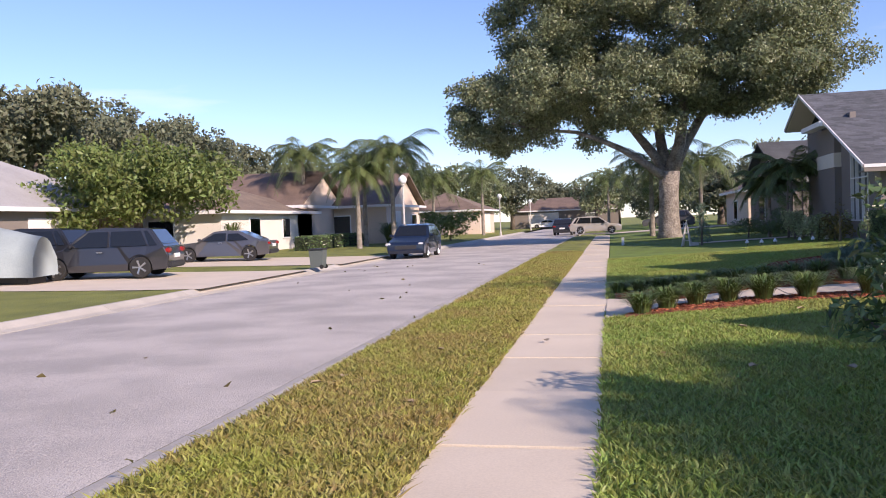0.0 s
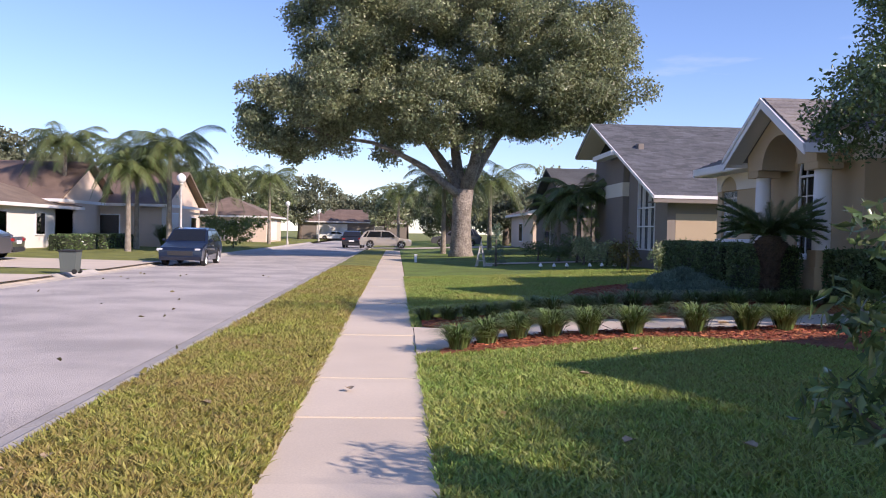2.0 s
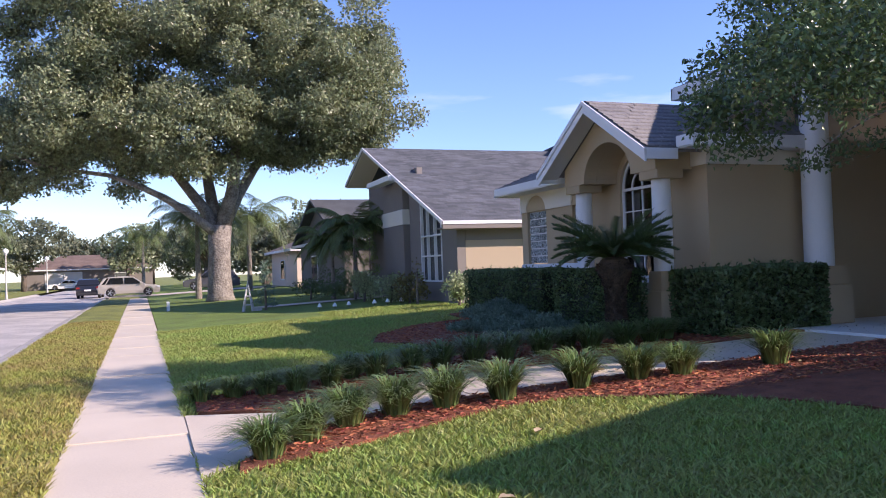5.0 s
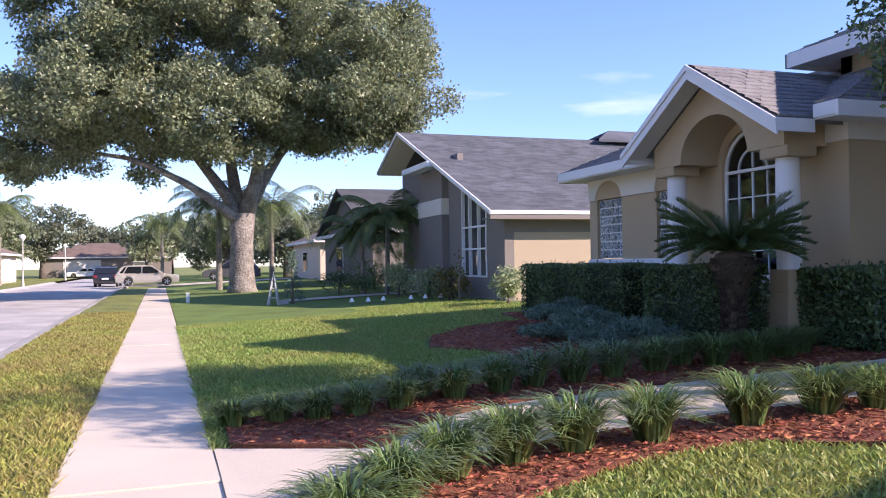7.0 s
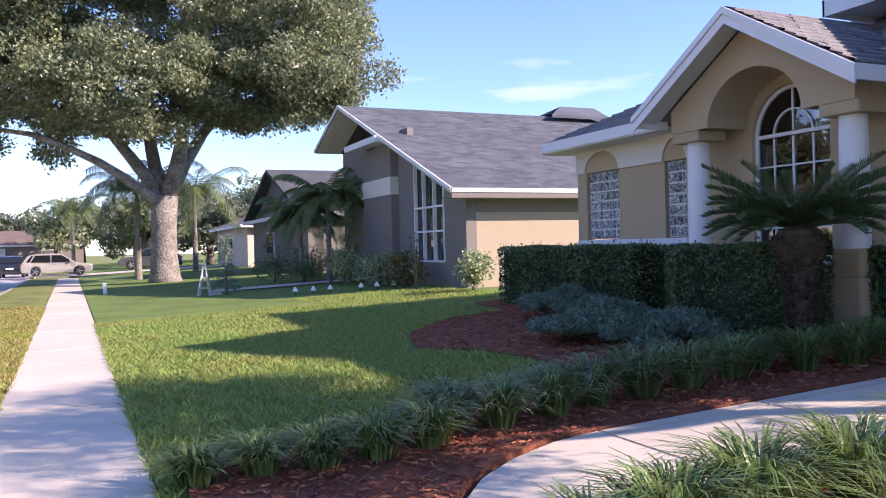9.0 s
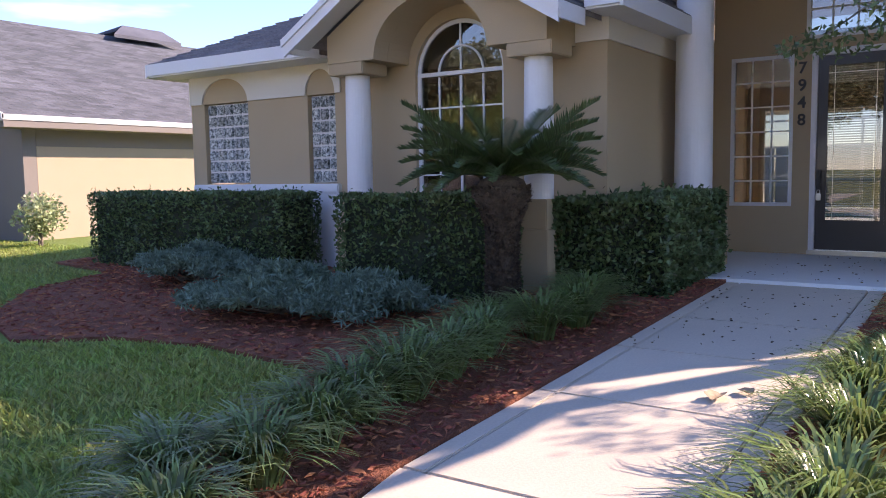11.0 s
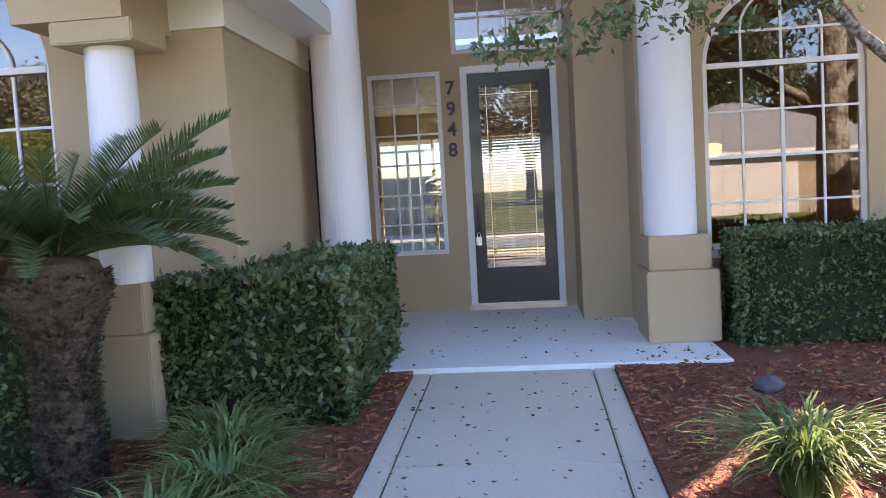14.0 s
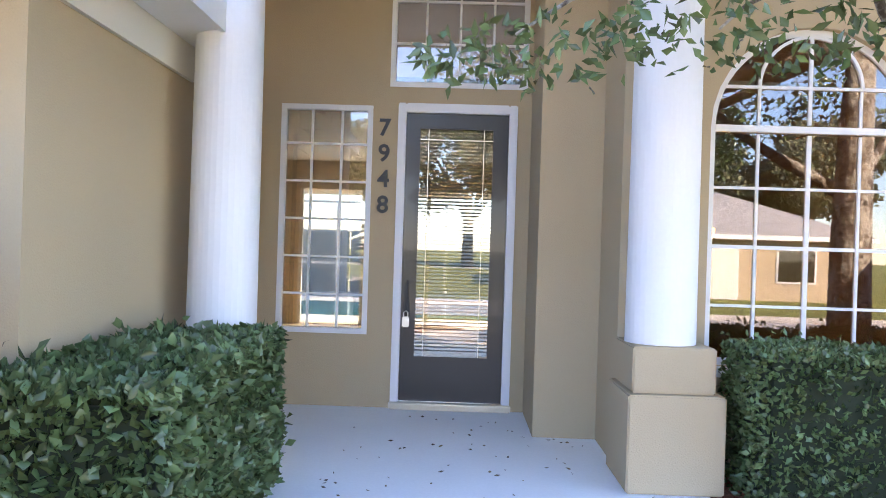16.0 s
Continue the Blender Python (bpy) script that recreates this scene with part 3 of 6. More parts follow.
mouth = [(-0.235, 12.3), (0.0, 12.6), (0.3, 12.98), (0.65, 13.36), (1.05, 13.68), (1.5, 13.87), (2.0, 13.94), (2.475, 13.95), (2.475, 15.42), (2.1, 15.36), (1.7, 15.18), (1.38, 14.95), (1.15, 14.68), (1.02, 14.5), (0.88, 14.42), (0.72, 14.47), (0.3, 14.73), (-0.24, 15.0)]
prism(bm, mouth, "z", -0.1, 0.032)
bmesh.ops.triangulate(bm, faces=bm.faces[:])
for v in bm.verts:
    v.co.z += rise(v.co.x)
part("slab", bm, M["concrete"], front_walk)

# mulch beds
def bed(name, outline, label, z=0.03):
    bm = bmesh.new()
    prism(bm, outline, "z", -0.08, z)
    bmesh.ops.triangulate(bm, faces=bm.faces[:])
    bmesh.ops.subdivide_edges(bm, edges=bm.edges[:], cuts=3, use_grid_fill=True)
    for v in bm.verts:
        v.co.z += rise(v.co.x) + (0.02 * noise.noise(v.co * 2.5) if v.co.z > 0 else 0)
    return tagged(part(name, bm, M["mulch"]), label, "mulch bed", kind="structure")


NORTH_BED = [(-0.12, 15.05), (0.3, 14.77), (0.72, 14.51), (0.88, 14.46), (1.0, 14.54), (1.12, 14.72), (1.35, 14.98), (1.68, 15.22), (2.08, 15.39), (2.475, 15.424), (8.06, 15.424), (8.06, 16.4), (7.3, 16.4), (7.3, 24.6), (6.2, 24.7), (5.9, 22.9), (4.57, 22.5), (3.5, 21.3), (3.05, 20.0), (3.5, 19.2), (3.7, 18.3), (3.55, 17.0), (2.6, 16.5), (1.6, 16.3), (-0.1, 15.95)]
SOUTH_BED = [(0.02, 12.3), (0.05, 12.58), (0.33, 12.94), (0.68, 13.32), (1.07, 13.64), (1.5, 13.83), (2.0, 13.9), (2.475, 13.946), (8.06, 13.946), (9.4, 13.0), (9.3, 6.0), (7.6, 6.4), (6.2, 8.6), (5.2, 9.9), (4.75, 10.9), (4.6, 11.6), (4.15, 12.45), (3.2, 13.2), (2.67, 13.22), (1.95, 13.08), (0.95, 12.6)]
bed("mulch_bed_north", NORTH_BED, "red-brown bark mulch bed under the hedges", 0.055)
bed("mulch_bed_south", SOUTH_BED, "red-brown bark mulch bed along the front walk", 0.055)

# ---- house with the number 7948 ----
WX = 7.3                          # front wall of the wing
wing = thing("house", WX, 17, 0.3, "tan stucco house with arched portico and glazed front door", "house")
wing_inv = Matrix.Translation((-WX, -17, -0.3))


def hp(name, bm, mat, label="", parent=None, smooth=False):
    """A part of the house, given in world metres."""
    bmesh.ops.remove_doubles(bm, verts=bm.verts[:], dist=0.0004)
    bm.transform(wing_inv)
    return part(name, bm, mat, parent or wing, label, smooth)


# wing: west wall with arched window and glass-block windows
hp("wall", wall_along_y(bmesh.new(), WX, WX + 0.25, 16.42, 20.0, 0.1, 3.40, [(17.62, 18.81, 1.12, 2.66, 0.595)]), M["stucco"])
hp("wall", wall_along_y(bmesh.new(), WX, WX + 0.25, 20.0, 22.82, 0.1, 3.0, [(20.06, 20.53, 1.42, 2.55), (21.64, 22.54, 1.42, 2.55)]), M["stucco"])
hp("wall", boxed(WX + 0.25, 11.0, 16.42, 16.67, 0.1, 3.24), M["stucco"])
hp("wall", boxed(WX + 0.25, 13.5, 22.57, 22.82, 0.1, 3.0), M["stucco"])
hp("band", wall_along_y(bmesh.new(), WX - 0.03, WX - 0.002, 19.95, 22.82, 2.55, 2.99, [(20.04, 20.55, 2.55, 2.555, 0.31), (21.62, 22.56, 2.55, 2.555, 0.33)]), M["band"], "cream stucco frieze band")
hp("band", boxed(WX - 0.03, WX - 0.002, 16.39, 16.76, 2.83, 3.2), M["band"])
hp("band", boxed(WX - 0.001, 9.32, 16.39, 16.418, 2.83, 3.2), M["band"])
hp("window_sill", boxed(WX - 0.08, WX + 0.1, 19.98, 22.75, 1.30, 1.415, 0.015), M["trim"], "white sill under the glass-block windows")
hp("panel", boxed(WX - 0.05, WX - 0.002, 19.98, 20.6, 0.3, 1.298, 0.008), M["trim"], "white painted panel under the narrow glass-block window")
# Narrow dark upright strip on the side wall beside the tall column.
hp("dark_strip", boxed(9.42, 9.47, 16.375, 16.418, 0.391, 2.95, 0.006), M["plastic"], "thin dark upright strip")


def glass_blocks(y0, y1, z0, z1, cols, rows):
    win = hp("glass_block_window", boxed(WX + 0.07, WX + 0.14, y0, y1, z0, z1), M["mortar"], "glass-block window")
    w, h = (y1 - y0) / cols, (z1 - z0) / rows
    for i in range(cols):
        for j in range(rows):
            hp("glass_block", boxed(WX + 0.04, WX + 0.15, y0 + i * w + 0.012, y0 + (i + 1) * w - 0.012, z0 + j * h + 0.012, z0 + (j + 1) * h - 0.012, 0.012), M["glass_block"], parent=win)


glass_blocks(20.07, 20.52, 1.43, 2.54, 3, 7)
glass_blocks(21.65, 22.53, 1.43, 2.54, 5, 7)


def arched_window(x, y0, y1, z0, z1, label, lift=0.0):
    """A white-framed window with a half-round head, four panes wide; x is its outer face. lift: of the inner arch above the transom rail."""
    r, mid = (y1 - y0) / 2, (y0 + y1) / 2
    bm = bmesh.new()
    f = 0.045
    box(bm, x, x + 0.07, y0, y0 + f, z0, z1), box(bm, x, x + 0.07, y1 - f, y1, z0, z1)
    box(bm, x, x + 0.07, y0 + f, y1 - f, z0, z0 + f), box(bm, x - 0.01, x + 0.08, y0 + f, y1 - f, z1 - 0.022, z1 + 0.022)
    n = 24
    if lift:
        w = math.sqrt(r * r - lift * lift) - f
        box(bm, x + 0.01, x + 0.05, mid - w, mid + w, z1 + lift - 0.01, z1 + lift + 0.01)
        for k in (-1, 1):
            box(bm, x + 0.012, x + 0.045, mid + k * r * 0.5 - 0.009, mid + k * r * 0.5 + 0.009, z1 + 0.022, z1 + lift - 0.012)
    for rad, wd, up in ((r, f, 0.0), (r * 0.52, 0.02, lift)):
        for i in range(n):
            p, q = math.pi * i / n, math.pi * (i + 1) / n
            prism(bm, [(mid - rad * math.cos(p), z1 + up + rad * math.sin(p)), (mid - rad * math.cos(q), z1 + up + rad * math.sin(q)), (mid - (rad - wd) * math.cos(q), z1 + up + (rad - wd) * math.sin(q)), (mid - (rad - wd) * math.cos(p), z1 + up + (rad - wd) * math.sin(p))], "x", x + 0.005, x + 0.06)
    win = hp("window_frame", bm, M["trim"], label)
    step = (y1 - y0) / 4
    for i in (1, 2, 3):
        w = 0.014 if i == 2 else 0.009
        bm = boxed(x + 0.01, x + 0.05, y0 + i * step - w, y0 + i * step + w, z0 + f, z1 - 0.035)
        top = z1 + (r * 0.98 if i == 2 else r * 0.52 * 0.3)
        box(bm, x + 0.012, x + 0.045, y0 + i * step - 0.011, y0 + i * step + 0.011, z1 + 0.035, top if i == 2 else z1 + 0.04)
        hp("glazing_bar", bm, M["trim"], parent=win)
    rows = 4
    for j in range(1, rows):
        z = z0 + (z1 - z0) * j / rows
        w = 0.012 if j == 2 else 0.009
        hp("glazing_bar", boxed(x + 0.014, x + 0.046, y0 + f, y1 - f, z - w, z + w), M["trim"], parent=win)
    bm = bmesh.new()
    outline = [(y0, z0), (y1, z0)] + [(mid + r * 0.97 * math.cos(math.pi * i / 20), z1 + r * 0.97 * math.sin(math.pi * i / 20)) for i in range(21)]
    prism(bm, outline, "x", x + 0.026, x + 0.032)
    pane = hp("pane", bm, M["glass"], parent=win)
    pane.visible_shadow = False
    return win


arched_window(WX + 0.05, 17.62, 18.81, 1.12, 2.66, "white arched window with glazing bars")
hp("window_sill", boxed(WX - 0.06, WX + 0.1, 17.5, 18.86, 1.05, 1.115, 0.012), M["trim"])

# portico: arched front, vault, gable roof and two columns
PX, PC, PK, PS = 6.64, 18.165, 3.95, 0.605
AR = 0.73                         # half width of the arch


def arch_low(y):
    s = (y - PC) / AR
    return 2.79 + (0.61 * math.sqrt(max(0.0, 1 - s * s)) if abs(s) < 1 else 0.0)


bm = bmesh.new()
cuts = sorted({16.76, 19.57, PC, *[PC - AR * math.cos(math.pi * i / 28) for i in range(29)]})
for a, b in zip(cuts, cuts[1:]):
    prism(bm, [(a, arch_low(a + 1e-5)), (b, arch_low(b - 1e-5)), (b, PK - PS * abs(b - PC)), (a, PK - PS * abs(a - PC))], "x", PX, PX + 0.25)
bmesh.ops.remove_doubles(bm, verts=bm.verts[:], dist=0.0005)
hp("portico_arch", bm, M["stucco"], "arched tan stucco portico front")
bm = bmesh.new()
for a, b in zip(cuts, cuts[1:]):
    if a > PC - AR - 0.01 and b < PC + AR + 0.01:
        prism(bm, [(a, arch_low(a + 1e-5)), (b, arch_low(b - 1e-5)), (b, arch_low(b - 1e-5) + 0.06), (a, arch_low(a + 1e-5) + 0.06)], "x", PX + 0.252, WX - 0.002)
hp("vault", bm, M["stucco"], "barrel vault behind the arch")
for y0, y1 in ((16.76, PC - AR - 0.002), (PC + AR + 0.002, 19.57)):
    hp("beam", boxed(PX + 0.252, WX - 0.002, y0, y1, 2.79, 3.08), M["stucco"])
for yc in (16.97, 19.32):
    col = hp("column", lathe(bmesh.new(), [(0.15, 1.25), (0.15, 2.0), (0.142, 2.655)], PX + 0.23, yc, 28), M["trim"], "round white column", smooth=False)
    hp("capital", boxed(PX + 0.0, PX + 0.46, yc - 0.26, yc + 0.24, 2.655, 2.788, 0.01), M["stucco"], parent=col)
    hp("pedestal", boxed(PX + 0.06, PX + 0.40, yc - 0.17, yc + 0.17, 0.95, 1.25, 0.01), M["stucco"], parent=col)
    hp("pedestal", boxed(PX + 0.02, PX + 0.44, yc - 0.205, yc + 0.205, 0.1, 0.948, 0.01), M["stucco"], parent=col)


def tiled_plane(name, a, b, c, d, mat, row=0.32, width=0.34, thick=0.035, loose=True, parent=None):
    """Roof tiles laid in rows over the quad eave a-b, ridge c-d (a below d, b below c); each tile has its own butt edge."""
    a, b, c, d = (Vector(p) for p in (a, b, c, d))
    rows = max(1, int(round(((d + c) / 2 - (a + b) / 2).length / row)))
    nrm = (b - a).cross(d - a).normalized()
    if nrm.z < 0:
        nrm = -nrm
    rng = random.Random(int(abs(a.x * 31 + a.y * 17 + c.x * 7) * 10))
    vs, fs = [], []
    for j in range(rows):
        s0, s1 = j / rows, min(1.0, (j + 1.12) / rows)
        l0, l1, r0, r1 = a.lerp(d, s0), a.lerp(d, s1), b.lerp(c, s0), b.lerp(c, s1)
        n = max(1, int(round((r0 - l0).length / width)))
        off = 0.5 * (j % 2) / n
        for i in range(n + (1 if j % 2 else 0)):
            u0, u1 = max(0.0, i / n - off), min(1.0, (i + 1) / n - off)
            g = 0.005 / max(0.2, (r0 - l0).length)
            if u1 - u0 < 2 * g:
                continue
            lift = thick * rng.uniform(0.75, 1.2)
            p = [l0.lerp(r0, u0 + g) + nrm * lift, l0.lerp(r0, u1 - g) + nrm * lift, l1.lerp(r1, u1 - g) + nrm * 0.008, l1.lerp(r1, u0 + g) + nrm * 0.008]
            q = [l0.lerp(r0, u0 + g), l0.lerp(r0, u1 - g)]
            k = len(vs)
            vs += p + q
            fs += [(k, k + 1, k + 2, k + 3), (k + 4, k + 5, k + 1, k)]
    return vs, fs


def roof_tiles(planes, mat, parent, inv, row, width, thick, label):
    vs, fs = [], []
    for pl in planes:
        v, f = tiled_plane("t", *pl, mat, row, width, thick)
        k = len(vs)
        vs += [inv @ Vector(p) for p in v]
        fs += [tuple(i + k for i in q) for q in f]
    ob = np_mesh("roof_tiles", np.array([tuple(v) for v in vs]), np.array(fs), mat, parent, label)
    return tagged(ob, kind="stuff")


# roofs of the wing: gable over the portico, hip behind
RX0, RZ = 6.28, 4.07
wing_roof = hp("roof", slab_quad(slab_quad(bmesh.new(), [(RX0, 16.47, 3.07), (9.0, 16.47, 3.07), (9.0, PC, RZ), (RX0, PC, RZ)], 0.06), [(RX0, PC, RZ), (9.0, PC, RZ), (9.0, 19.86, 3.07), (RX0, 19.86, 3.07)], 0.06), M["tile_roof"], "slate-grey tiled gable roof")
EX, EN, ES, EZ, TOPX, TOPZ = 6.82, 23.12, 16.08, 3.10, 9.9, 4.55
HX, HZ = 7.6, 3.47                # where the hip rises behind the portico's gable
hip = [[(EX, 19.9, EZ), (EX, EN, EZ), (TOPX, EN - 3.1, TOPZ), (TOPX, 19.9, TOPZ)], [(HX, 16.45, HZ), (HX, 19.9, HZ), (TOPX, 19.9, TOPZ), (TOPX, ES + 1.8, TOPZ)], [(EX, ES, EZ + 0.12), (EX, 16.45, EZ + 0.12), (HX, 16.45, HZ + 0.04), (HX, ES + 0.46, HZ + 0.04)], [(EX, EN, EZ), (15.0, EN, EZ), (15.0, EN - 3.1, TOPZ), (TOPX, EN - 3.1, TOPZ)], [(EX, ES, EZ + 0.12), (9.27, ES, EZ + 0.12), (11.0, ES + 1.8, TOPZ), (TOPX, ES + 1.8, TOPZ)]]
bm = bmesh.new()
for q in hip:
    slab_quad(bm, q, 0.08)
hp("roof", bm, M["tile_roof"])
roof_tiles([((RX0, 16.47, 3.08), (9.0, 16.47, 3.08), (9.0, PC, RZ + 0.01), (RX0, PC, RZ + 0.01)), ((RX0, 19.86, 3.08), (9.0, 19.86, 3.08), (9.0, PC, RZ + 0.01), (RX0, PC, RZ + 0.01)),
            *[tuple(q) for q in hip]], M["tile_roof"], wing_roof, wing_inv, 0.17, 0.24, 0.03, "rows of slate-grey roof tiles")


def rake(x0, x1, pts, drop, mat, label="", parent=None, up=0.02):
    """Boards along a gable's edge, hanging from a line of (y, z)."""
    bm = bmesh.new()
    for (ya, za), (yb, zb) in zip(pts, pts[1:]):
        prism(bm, [(ya, za - drop), (yb, zb - drop), (yb, zb + up), (ya, za + up)], "x", x0, x1)
    return hp("fascia", bm, mat, label, parent)


rake(RX0 - 0.03, RX0, [(16.45, 3.03), (PC, RZ - 0.02), (19.88, 3.03)], 0.17, M["trim"], "white gable fascia")
rake(RX0 - 0.055, RX0 - 0.032, [(16.43, 3.03), (PC, RZ - 0.01), (19.9, 3.03)], 0.06, M["trim"])
rake(RX0, PX - 0.001, [(16.47, 3.0), (PC, RZ - 0.06), (19.86, 3.0)], 0.03, M["trim"], up=0)
hp("fascia", boxed(RX0, EX, 16.44, 16.47, 2.9, 3.06), M["trim"])
hp("fascia", boxed(RX0, EX, 19.86, 19.89, 2.9, 3.06), M["trim"])
for a, b, z in ((19.9, EN, EZ), (ES, 16.44, EZ + 0.12)):
    hp("fascia", boxed(EX - 0.03, EX, a, b, z - 0.15, z + 0.01), M["trim"])
    hp("soffit", boxed(EX, WX - 0.031, a, b, z - 0.17, z - 0.14), M["trim"])
hp("fascia", boxed(EX - 0.03, 9.27, ES - 0.03, ES, EZ - 0.06, EZ + 0.13), M["trim"])
hp("soffit", boxed(WX - 0.03, 9.27, ES, 16.388, EZ - 0.05, EZ - 0.02), M["trim"])
hp("fascia", boxed(9.272, 9.30, ES - 0.03, 16.38, EZ - 0.06, EZ + 0.13), M["trim"])
hp("fascia", boxed(EX - 0.03, 15.0, EN, EN + 0.03, EZ - 0.18, EZ + 0.01), M["trim"])
hp("soffit", boxed(WX, 15.0, 22.821, EN, EZ - 0.17, EZ - 0.14), M["trim"])

# entrance: recessed door wall, side wall, window wall
DX = 11.0
hp("wall", wall_along_y(bmesh.new(), DX, DX + 0.2, 14.02, 16.42, 0.1, 5.62, [(14.15, 15.17, 0.40, 3.02), (15.39, 16.185, 1.02, 3.0), (14.06, 15.25, 3.17, 4.3)]), M["stucco"])
hp("wall", boxed(10.08, 10.3, 13.45, 14.02, 0.1, 5.2), M["stucco"])
hp("wall", boxed(10.3, DX + 0.2, 13.8, 14.018, 0.1, 5.3), M["stucco"])
hp("wall", wall_along_y(bmesh.new(), 9.35, 9.6, 11.28, 13.55, 0.1, 4.6, [(11.64, 12.98, 1.07, 2.64, 0.67)]), M["stucco"])
hp("wall", boxed(9.6, 10.08, 13.45, 13.55, 0.1, 4.9), M["stucco"])
hp("wall", boxed(9.6, 16.0, 11.28, 11.48, 0.1, 4.3), M["stucco"])
hp("corner_board", boxed(9.29, 9.348, 11.27, 11.36, 0.2, 4.4), M["trim"])
arched_window(9.40, 11.64, 12.98, 1.07, 2.64, "tall white arched window with glazing bars", 0.28)
hp("window_sill", boxed(9.29, 9.45, 11.62, 13.02, 1.0, 1.065, 0.012), M["trim"])
hp("porch_slab", boxed(8.06, DX + 0.2, 13.1, 16.41, 0.1, 0.39, 0.01), M["porch"], "white-painted porch slab")
for yc, xc in ((13.35, 9.03), (16.08, 9.03)):
    col = hp("column", lathe(bmesh.new(), [(0.215, 1.245), (0.21, 2.6), (0.2, 4.3)], xc, yc, 36), M["trim"], "tall round white column")
    hp("pedestal", boxed(xc - 0.27, xc + 0.27, yc - 0.27, yc + 0.22, 0.97, 1.243, 0.01), M["stucco"], parent=col)
    hp("pedestal", boxed(xc - 0.32, xc + 0.32, yc - 0.32, yc + 0.25, 0.391, 0.968, 0.01), M["stucco"], parent=col)
# upper storey of the entrance and its roof
hp("wall", boxed(8.8, 9.0, 16.42, 18.0, 3.25, 4.3), M["stucco"])
hp("wall", boxed(8.8, 16.0, 17.8, 18.0, 3.25, 4.3), M["stucco"])
up = [[(8.25, 11.12, 4.42), (8.25, 18.45, 4.42), (11.5, 15.4, 5.9), (11.5, 13.4, 5.9)], [(8.25, 18.45, 4.42), (16.5, 18.45, 4.42), (13.5, 15.4, 5.9), (11.5, 15.4, 5.9)], [(8.25, 11.12, 4.42), (16.5, 11.12, 4.42), (13.5, 13.4, 5.9), (11.5, 13.4, 5.9)], [(16.5, 11.12, 4.42), (16.5, 18.45, 4.42), (13.5, 15.4, 5.9), (13.5, 13.4, 5.9)]]
bm = bmesh.new()
for q in up:
    slab_quad(bm, q, 0.08)
up_roof = hp("roof", bm, M["tile_roof"], "slate-grey tiled hip roof over the entrance")
roof_tiles([tuple(up[0]), tuple(up[1])], M["tile_roof"], up_roof, wing_inv, 0.17, 0.24, 0.03, "rows of slate-grey roof tiles")
hp("fascia", boxed(8.22, 8.25, 11.12, 18.48, 4.22, 4.43), M["trim"])
hp("fascia", boxed(8.22, 16.5, 18.45, 18.48, 4.22, 4.43), M["trim"])
hp("soffit", boxed(8.25, 8.8, 16.4, 18.45, 4.30, 4.335), M["trim"])
hp("soffit", boxed(8.8, 16.5, 18.0, 18.45, 4.30, 4.335), M["trim"])
hp("porch_ceiling", boxed(8.25, 10.99, 13.56, 16.398, 4.31, 4.345), M["trim"], "white boarded porch ceiling")
hp("soffit", boxed(8.25, 9.345, 11.12, 13.555, 4.30, 4.335), M["trim"])

# garage wing to the south, whose gable shades the lawn
GX, GY, GK = 9.6, 5.0, 6.0
hp("wall", boxed(GX + 0.4, GX + 0.65, 0.3, 9.6, 0.1, 3.0), M["stucco"])
hp("wall", boxed(GX + 0.65, 18.0, 0.3, 0.55, 0.1, 3.0), M["stucco"])
hp("wall", boxed(GX + 0.65, 18.0, 9.35, 9.6, 0.1, 3.0), M["stucco"])
bm = prism(bmesh.new(), [(0.3, 3.0), (9.6, 3.0), (GY, GK - 0.25)], "x", GX + 0.4, GX + 0.65)
hp("gable", bm, M["stucco"])
bm = slab_quad(bmesh.new(), [(GX, -0.2, 3.05), (18.5, -0.2, 3.05), (18.5, GY, GK), (GX, GY, GK)], 0.1)
hp("roof", slab_quad(bm, [(GX, 10.1, 3.05), (18.5, 10.1, 3.05), (18.5, GY, GK), (GX, GY, GK)], 0.1), M["tile_roof"], "slate-grey gable roof of the garage wing")
rake(GX - 0.03, GX, [(-0.2, 3.03), (GY, GK - 0.02), (10.1, 3.03)], 0.17, M["trim"])

# front door with glazed leaf
door = hp("door_frame", box(box(boxed(DX - 0.03, DX + 0.1, 14.14, 14.21, 0.42, 3.03, 0.008), DX - 0.03, DX + 0.1, 15.1, 15.17, 0.42, 3.03, 0.008), DX - 0.03, DX + 0.1, 14.21, 15.1, 2.95, 3.03, 0.008), M["trim"], "white door frame")
hp("threshold", boxed(DX - 0.08, DX + 0.15, 14.13, 15.18, 0.391, 0.45, 0.01), M["brass"])
bm = wall_along_y(bmesh.new(), DX + 0.01, DX + 0.055, 14.212, 15.098, 0.455, 2.948, [(14.32, 15.0, 0.82, 2.84)])
leaf = hp("door_leaf", bm, M["door_paint"], "dark-painted glazed front door leaf")
bm = wall_along_y(bmesh.new(), DX - 0.002, DX + 0.009, 14.30, 15.02, 0.80, 2.86, [(14.345, 14.975, 0.845, 2.815)])
hp("glazing_bead", bm, M["door_paint"], parent=leaf)
hp("pane", boxed(DX + 0.028, DX + 0.034, 14.32, 15.0, 0.82, 2.84), M["glass"], parent=leaf).visible_shadow = False
for k in (0.1, 0.58):
    hp("caming", boxed(DX + 0.022, DX + 0.027, 14.32 + k, 14.325 + k, 0.83, 2.83), M["brass"], parent=leaf)
for k in (0.12, 1.9):
    hp("caming", boxed(DX + 0.022, DX + 0.027, 14.33, 14.99, 0.82 + k, 0.826 + k), M["brass"], parent=leaf)
blind = hp("blind", boxed(DX + 0.06, DX + 0.09, 14.33, 14.99, 2.80, 2.84, 0.004), M["band"], "cream slatted blind behind the door glass", parent=leaf)
slat = None
